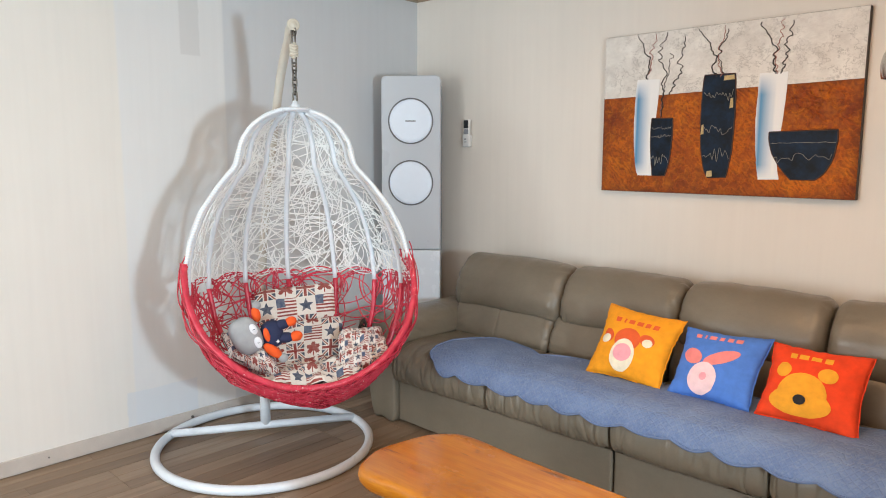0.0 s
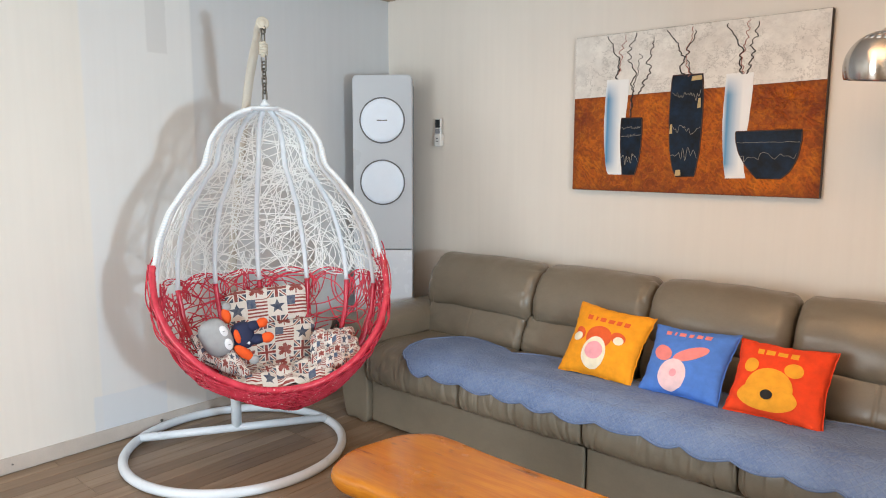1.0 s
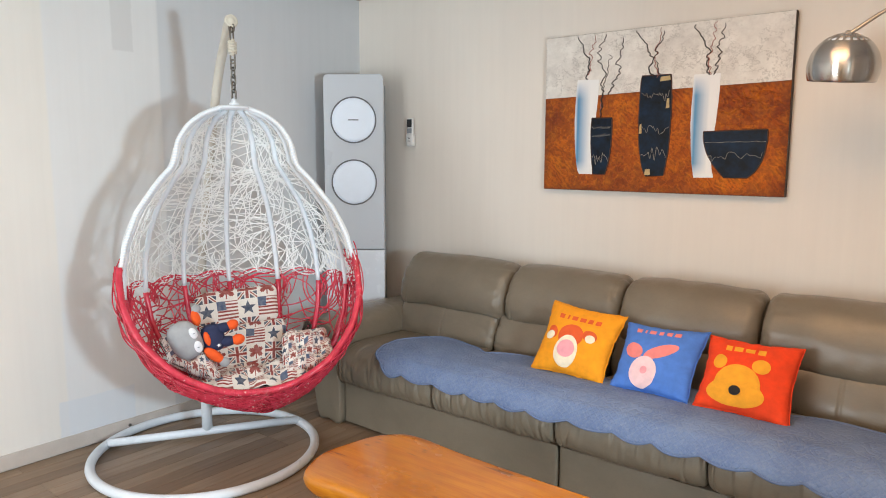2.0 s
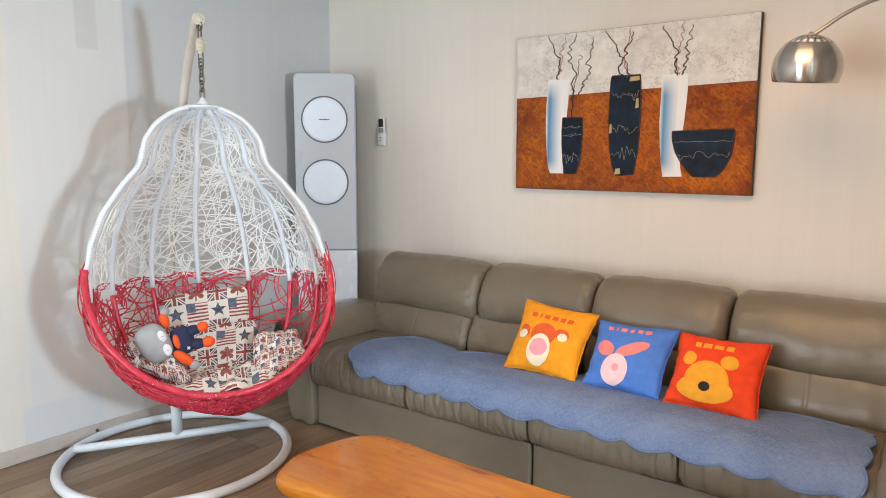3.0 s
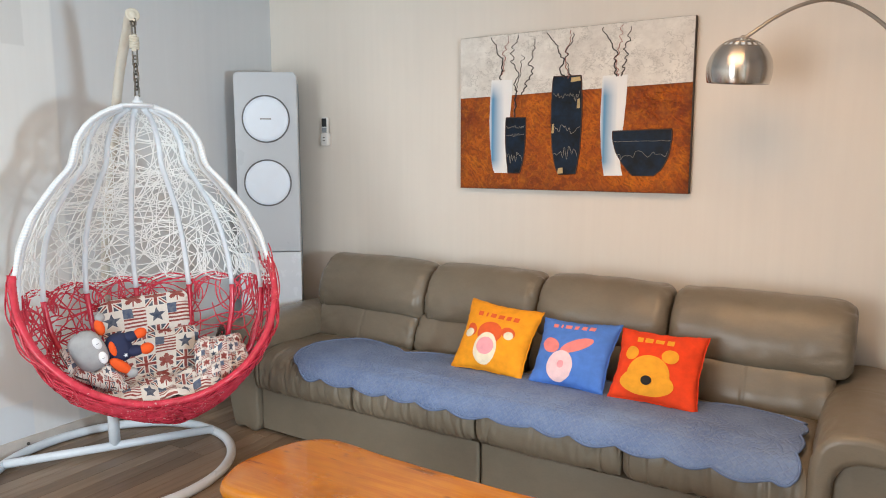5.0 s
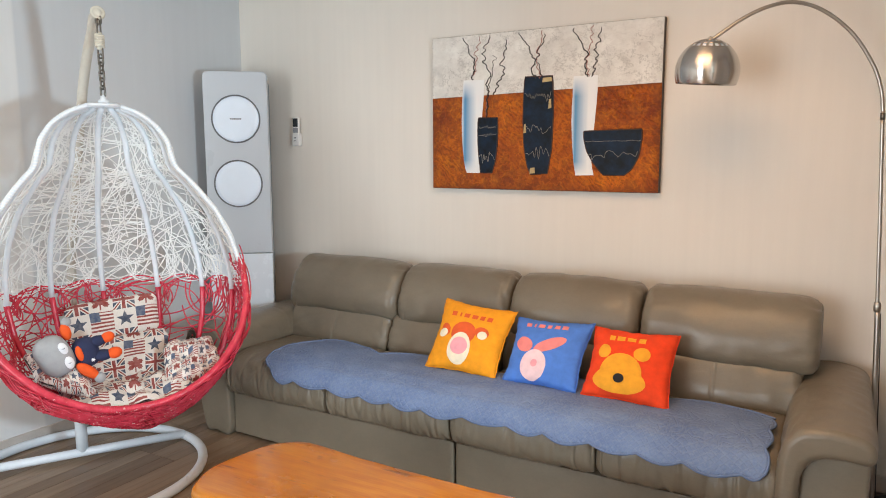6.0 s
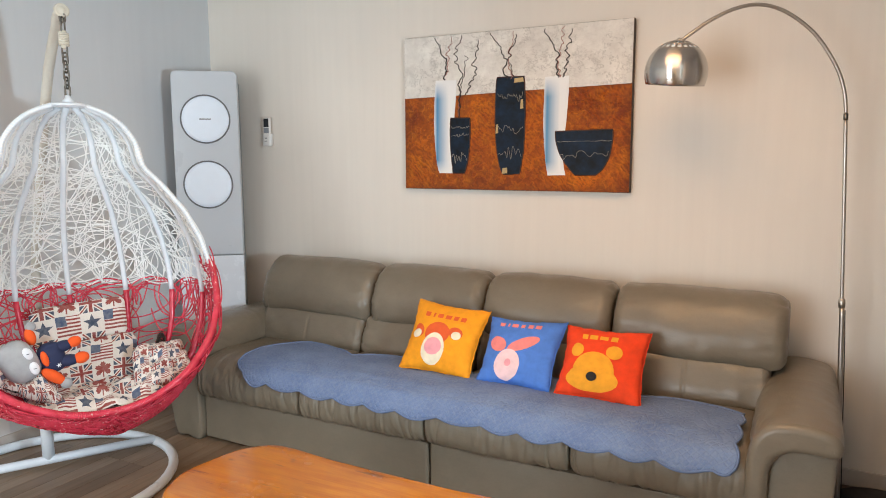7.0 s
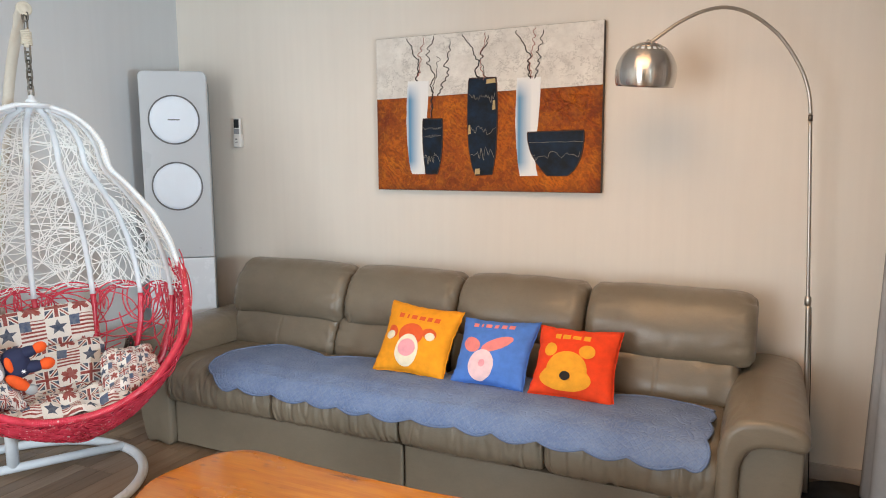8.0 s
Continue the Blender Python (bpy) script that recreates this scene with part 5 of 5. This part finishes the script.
for k in range(8):
    c = -87 + 25 * k
    for j in range(3):
        pts = [pod_at(c + 14 * math.sin(a) + 1.5 * j, 0.745 + 0.075 * math.cos(a) - 0.012 * j, 0.004 * j) for a in np.linspace(-1.9, 1.9, 22)]
        tube(bm, pts, 0.0030, 5, caps=False)
for sgn in (-1, 1):
    for k in range(46):
        z = rnd.uniform(0.5, 0.86)
        strand(bm, sgn * rnd.uniform(82, 99), z, sgn * rnd.uniform(-10, 10), rnd.uniform(-0.22, 0.22), rnd.uniform(-0.4, 0.4), 16, 0.0030, 0.45, 0.93, 104)
tagged(part("red_weave", bm, M_RED, egg, "loose random weave of raspberry red cane"), kind="stuff")

# the close-woven bowl under the lip
bm = bmesh.new()
for k in range(330):
    phi = rnd.uniform(-180, 180)
    pts = []
    z0, dp, dz = rnd.uniform(0.27, 0.46), rnd.choice((-1, 1)) * rnd.uniform(14, 46), rnd.uniform(-0.09, 0.09)
    for j in range(14):
        t = j / 13
        p = phi + dp * t
        w = (p + 180) % 360 - 180
        q = z0 + dz * t + 0.015 * math.sin(7 * t + phi)
        cap = 0.50 if abs(w) < 96 else min(0.50, lip_z(w) - 0.005)
        q = max(0.267, min(cap, q))
        pts.append(pod_at(w, q, rnd.uniform(-0.001, 0.001) + 0.004 * math.sin(11 * t + phi)))
    tube(bm, pts, 0.0036, 5, caps=False)
for sgn in (-1, 1):
    for k in range(70):
        phi = sgn * rnd.uniform(98, 180)
        pts = []
        for j in range(12):
            t = j / 11
            p = phi + sgn * -26 * t
            top_z = lip_z(p) if abs(p) > 96 else 0.9
            pts.append(pod_at(p, max(0.33, top_z - 0.012 - 0.10 * (k % 7) / 7 - 0.03 * math.sin(3 * t)), 0.004))
        tube(bm, pts, 0.0038, 5, caps=False)
tagged(part("bowl_weave", bm, M_RED, egg, "close red weave under the seat"), kind="stuff")
bm = bmesh.new()
grid = {}
for i in range(73):
    phi = -180 + 5 * i
    cap = 0.45 if abs(phi) < 96 else min(0.52, lip_z(phi))
    for j in range(9):
        grid[i, j] = bm.verts.new(pod_at(phi, 0.266 + (cap - 0.266) * j / 8, -0.006))
for i in range(72):
    for j in range(8):
        bm.faces.new((grid[i, j], grid[i + 1, j], grid[i + 1, j + 1], grid[i, j + 1]))
bmesh.ops.remove_doubles(bm, verts=bm.verts[:], dist=0.0005)
bmesh.ops.recalc_face_normals(bm, faces=bm.faces[:])
thicken(bm, 0.004)
part("bowl_lining", bm, M_RED, egg)

# chain, spring and swivel above the pod
part("swivel", lathe([(0, -0.018), (0.019, -0.015), (0.020, -0.002), (0.012, 0.004), (0.009, 0.016), (0, 0.018)], POD + Vector((0, 0, 1.556)), sides=20), M_WHITE_TUBE, egg, "small white swivel nut")


def link(c, turn, h, w, r):
    pts = []
    for k in range(28):
        a = 2 * math.pi * k / 28
        x, z = w * math.cos(a), (h - w) * (1 if math.sin(a) > 0 else -1) * (abs(math.sin(a)) > 1e-6) + w * math.sin(a)
        pts.append(c + Matrix.Rotation(radians(turn), 3, "Z") @ Vector((x, 0, z)))
    return tube(bmesh.new(), pts, r, 8, True)


z = 1.588
for k in range(5):
    part("chain_link", link(Vector((POD.x, POD.y, z)), 20 + 90 * k, 0.021, 0.0095, 0.0036), M_CHAIN, egg)
    z += 0.029
part("chain_link", link(Vector((POD.x, POD.y, z + 0.004)), 20, 0.026, 0.010, 0.0034), M_CHAIN, egg)
coil = [Vector((POD.x + 0.0155 * math.cos(a), POD.y + 0.0155 * math.sin(a), 1.750 + 0.048 * a / (2 * math.pi * 8))) for a in np.linspace(0, 2 * math.pi * 8, 190)]
part("spring", tube(bmesh.new(), coil, 0.0032, 6), M_CREAM_PLASTIC, egg, "cream coated spring")
part("spring_core", lathe([(0, -0.035), (0.011, -0.03), (0.011, 0.03), (0, 0.035)], (POD.x, POD.y, 1.774), sides=14), M_CREAM_PLASTIC, egg)
part("hook_link", link(Vector((POD.x, POD.y, 1.826)), 110, 0.028, 0.010, 0.0034), M_CHAIN, egg)

# ---- the stand ----
RC = Vector((0.504, -1.489, 0.0))
stand = thing("chair_stand", (RC.x, RC.y, 0), "white enamelled steel ring stand with a curved pole", "stand")
ring = [RC + Vector((0.480 * math.cos(a), 0.480 * math.sin(a), 0.021)) for a in np.linspace(0, 2 * math.pi, 97)[:-1]]
part("base_ring", tube(bmesh.new(), ring, 0.0205, 14, True), M_WHITE_TUBE, stand)
part("crossbar", tube(bmesh.new(), [(0.129, -1.763, 0.034), (0.356, -1.393, 0.036), (0.574, -1.023, 0.034)], 0.019, 14), M_WHITE_TUBE, stand)
part("socket", tube(bmesh.new(), [(0.350, -1.391, 0.040), (0.350, -1.391, 0.20), (0.350, -1.391, 0.36)], 0.0245, 16), M_WHITE_TUBE, stand)
pole = smooth_line([(0.350, -1.389, 0.34), (0.350, -1.385, 0.75), (0.357, -1.375, 0.97), (0.390, -1.352, 1.28), (0.440, -1.344, 1.536), (0.503, -1.362, 1.665), (0.580, -1.389, 1.760), (0.656, -1.416, 1.828), (0.706, -1.441, 1.862), (0.756, -1.459, 1.876)], 70)
part("pole", tube(bmesh.new(), pole, 0.0195, 14), M_POLE_SHADED, stand, "white enamelled curved pole with its shade put into the colour")
d = (pole[-1] - pole[-3]).normalized()
part("end_cap", lathe([(0, 0), (0.025, 0.0), (0.027, 0.005), (0.0255, 0.011), (0.020, 0.013), (0.017, 0.011), (0.010, 0.017), (0, 0.018)], pole[-1], d, 26), M_CREAM_PLASTIC, stand, "yellowed round plastic cap")
part("hook_eye", link(Vector((0.767, -1.464, 1.850)), 60, 0.016, 0.009, 0.0035), M_CHAIN, stand)


# ---- padded cushion set in the pod ----
def pod_local(x, f, z):
    """Right, forward and up from the pod's axis."""
    return POD + RGT * (x + 0.012) + FWD * f + Vector((0, 0, z))


def flag_pad(name, corners, puff, parent, cells, n=26, back=0.7, off=(0, 0), crush=0.008):
    """A stuffed rectangular pad between four corners with the printed cloth, cells wide and high."""
    A, B, C, D = [Vector(c) for c in corners]
    nrm = (B - A).cross(D - A).normalized()
    bm = bmesh.new()
    lay = bm.loops.layers.uv.new("UVMap")
    uvs = {}

    def surf(u, v, side):
        p, q = (u + 1) / 2, (v + 1) / 2
        base = A * (1 - p) * (1 - q) + B * p * (1 - q) + C * p * q + D * (1 - p) * q
        mid = (A + B + C + D) / 4
        rc = max(0.0, abs(u) + abs(v) - 1.7) * 0.25
        base = base + (mid - base) * rc
        t = puff * max(0.0, (1 - u ** 4) * (1 - v ** 4)) ** 0.5
        w = noise.noise(base * 14) * crush + noise.noise(base * 34) * crush * 0.5
        return base + nrm * (side * t + w * (1 if side > 0 else 0.3))

    for side in (1.0, -back):
        g = [[bm.verts.new(surf(-1 + 2 * i / n, -1 + 2 * j / n, side)) for j in range(n + 1)] for i in range(n + 1)]
        for i in range(n + 1):
            for j in range(n + 1):
                uvs[g[i][j]] = (cells[0] * i / n + off[0], cells[1] * j / n + off[1])
        for i in range(n):
            for j in range(n):
                q = (g[i][j], g[i + 1][j], g[i + 1][j + 1], g[i][j + 1])
                bm.faces.new(q if side > 0 else q[::-1])
    for f in bm.faces:
        for l in f.loops:
            l[lay].uv = uvs[l.vert]
    bmesh.ops.remove_doubles(bm, verts=bm.verts[:], dist=0.0002)
    return part(name, bm, M_FLAGS, parent)


KNOT = (0.292, -0.165, 0.560)
pads = thing("chair_cushion", pod_local(0, 0, 0.42), "cream padded chair cushion printed with red and blue stars and stripes", "cushion")
flag_pad("head_pad", [pod_local(-0.180, -0.165, 0.580), pod_local(0.165, -0.165, 0.600), pod_local(0.170, -0.245, 0.758), pod_local(-0.190, -0.245, 0.732)], 0.018, pads, (4.0, 2.0), off=(2.0, 1.65), crush=0.008)
flag_pad("back_pad", [pod_local(-0.15, 0.03, 0.395), pod_local(0.165, 0.03, 0.400), pod_local(0.195, -0.150, 0.622), pod_local(-0.150, -0.150, 0.590)], 0.026, pads, (4.2, 3.6), off=(1.0, 0.0), crush=0.010)
flag_pad("seat_pad", [pod_local(-0.200, 0.245, 0.439), pod_local(0.232, 0.255, 0.431), pod_local(0.30, -0.13, 0.43), pod_local(-0.25, -0.13, 0.44)], 0.036, pads, (7.0, 5.5), crush=0.028)
flag_pad("side_bolster", [pod_local(0.125, 0.175, 0.425), pod_local(0.350, 0.130, 0.470), pod_local(0.365, -0.09, 0.550), pod_local(0.15, -0.01, 0.585)], 0.048, pads, (6.2, 5.4), n=44, off=(2.3, 1.6), crush=0.036)
flag_pad("side_bolster", [pod_local(-0.295, 0.115, 0.520), pod_local(-0.110, 0.190, 0.458), pod_local(-0.14, 0.03, 0.520), pod_local(-0.350, -0.05, 0.600)], 0.044, pads, (6.2, 5.4), n=44, off=(0.7, 3.1), crush=0.034)

bm = bmesh.new()
rnd = random.Random(21)
for k in range(9):
    a0, r0 = rnd.uniform(0, 6.28), rnd.uniform(0.010, 0.022)
    c = Vector((rnd.uniform(-0.008, 0.008), rnd.uniform(-0.010, 0.010), rnd.uniform(-0.016, 0.016)))
    loop = [pod_local(KNOT[0] + c.x + r0 * math.cos(a) * 0.7, KNOT[1] + c.y + 0.006 * math.sin(2 * a + a0), KNOT[2] + c.z + r0 * math.sin(a + 0.4 * k)) for a in np.linspace(a0, a0 + 5.6, 20)]
    tube(bm, loop, 0.0028, 6)
part("tie_cord", bm, M_CORD, pads, "dark brown tie cord knotted to the weave")

# ---- plush toy, one mesh ----
def blob(bm, c, rx, ry, rz, turn, mi, n=18, square=1.0):
    """A stuffed lump; turn leans it in the pod's frontal plane, square under 1 fills its corners."""
    ca, sa = math.cos(radians(turn)), math.sin(radians(turn))

    def sup(t):
        return math.copysign(abs(t) ** square, t)

    rings = []
    for j in range(n + 1):
        th = math.pi * j / n
        ring = []
        for k in range(2 * n):
            p = math.pi * k / n
            x, f, z = rx * sup(math.sin(th)) * sup(math.cos(p)), ry * sup(math.sin(th)) * math.sin(p), rz * sup(math.cos(th))
            x, z = x * ca - z * sa, x * sa + z * ca
            ring.append(bm.verts.new(pod_local(c[0] + x - 0.010, c[1] + f, c[2] + z)))
        rings.append(ring)
    for P, Q in zip(rings, rings[1:]):
        for k in range(2 * n):
            f = bm.faces.new((P[k], P[(k + 1) % (2 * n)], Q[(k + 1) % (2 * n)], Q[k]))
            f.material_index = mi


bm = bmesh.new()
blob(bm, (-0.232, 0.112, 0.617), 0.060, 0.040, 0.078, 26, 0, 22, 0.72)      # head
blob(bm, (-0.262, 0.106, 0.662), 0.022, 0.022, 0.026, 60, 0, 14)            # ears
blob(bm, (-0.270, 0.108, 0.600), 0.018, 0.020, 0.030, 10, 0, 14)
blob(bm, (-0.204, 0.146, 0.651), 0.0150, 0.0075, 0.0235, 24, 3, 12)         # eye patches
blob(bm, (-0.186, 0.150, 0.596), 0.0155, 0.0075, 0.0245, 14, 3, 12)
blob(bm, (-0.203, 0.1525, 0.651), 0.0014, 0.0016, 0.0060, 100, 1, 8)        # sewn eyelids
blob(bm, (-0.185, 0.1565, 0.596), 0.0014, 0.0016, 0.0060, 95, 1, 8)
blob(bm, (-0.128, 0.099, 0.615), 0.046, 0.040, 0.056, 10, 1, 18, 0.75)      # body
blob(bm, (-0.090, 0.102, 0.652), 0.036, 0.026, 0.021, 12, 1, 14)            # legs
blob(bm, (-0.078, 0.110, 0.598), 0.042, 0.026, 0.022, 2, 1, 14)
blob(bm, (-0.151, 0.131, 0.620), 0.0130, 0.0150, 0.0300, 14, 2, 14)         # scarf
blob(bm, (-0.052, 0.105, 0.664), 0.0250, 0.0220, 0.0200, 20, 2, 14)         # feet
blob(bm, (-0.032, 0.116, 0.603), 0.0270, 0.0220, 0.0220, 10, 2, 14)
blob(bm, (-0.190, 0.090, 0.699), 0.0180, 0.0190, 0.0330, 14, 2, 14)         # arms and hands
blob(bm, (-0.187, 0.084, 0.735), 0.0185, 0.0172, 0.0185, 0, 0, 14)
blob(bm, (-0.128, 0.136, 0.552), 0.0470, 0.0195, 0.0205, -40, 2, 14)
blob(bm, (-0.089, 0.137, 0.520), 0.0205, 0.0180, 0.0200, 0, 0, 14)
for a in (0, 60, 120):                                                      # felt snowflake
    blob(bm, (-0.108, 0.140, 0.592), 0.0085, 0.0022, 0.0019, a, 3, 8)
bmesh.ops.remove_doubles(bm, verts=bm.verts[:], dist=0.0002)
ob = part("plush_toy", bm, [M_TOY_GREY, M_TOY_NAVY, M_TOY_ORANGE, M_TOY_WHITE], None)
tagged(ob, "grey, navy and orange plush toy lying on the chair cushion", "plush toy")

# ---- floor: laminate planks over a dark underlay ----
base_floor = struct("floor", box(-T, ROOM_X + T, ROOM_Y - T, T, -0.10, -0.004), M_SUB, "brown oak laminate plank floor", "floor")
WIDE, LONG = 0.08, 1.2


def plank_mesh(length):
    me = bpy.data.meshes.new("plank")
    w, l, c = WIDE / 2 - 0.0006, length / 2 - 0.0006, 0.0012
    vs = [(sx * w, sy * l, -0.004) for sx, sy in ((-1, -1), (1, -1), (1, 1), (-1, 1))]
    vs += [(sx * w, sy * l, -c) for sx, sy in ((-1, -1), (1, -1), (1, 1), (-1, 1))]
    vs += [(sx * (w - c), sy * (l - c), 0.0) for sx, sy in ((-1, -1), (1, -1), (1, 1), (-1, 1))]
    fs = [(8, 9, 10, 11)]
    for k in range(4):
        j = (k + 1) % 4
        fs += [(k, j, j + 4, k + 4), (k + 4, j + 4, j + 8, k + 8)]
    me.from_pydata(vs, [], fs)
    me.materials.append(M_PLANK)
    return me


kinds = {q: plank_mesh(LONG * q) for q in (1.0, 0.75, 0.5, 0.25, 0.125)}
rnd = random.Random(4)
x = 0.0
while x < ROOM_X - 0.001:
    y, q = 0.0, rnd.choice((1.0, 0.75, 0.5, 0.75))
    while y > ROOM_Y + 0.04:
        q = next(k for k in (q, 0.75, 0.5, 0.25, 0.125) if y - LONG * k >= ROOM_Y - 0.115)
        ob = new("plank", kinds[q])
        ob.location = (x + WIDE / 2, y - LONG * q / 2, 0)
        ob.parent = base_floor
        y -= LONG * q
        q = 1.0
    x += WIDE
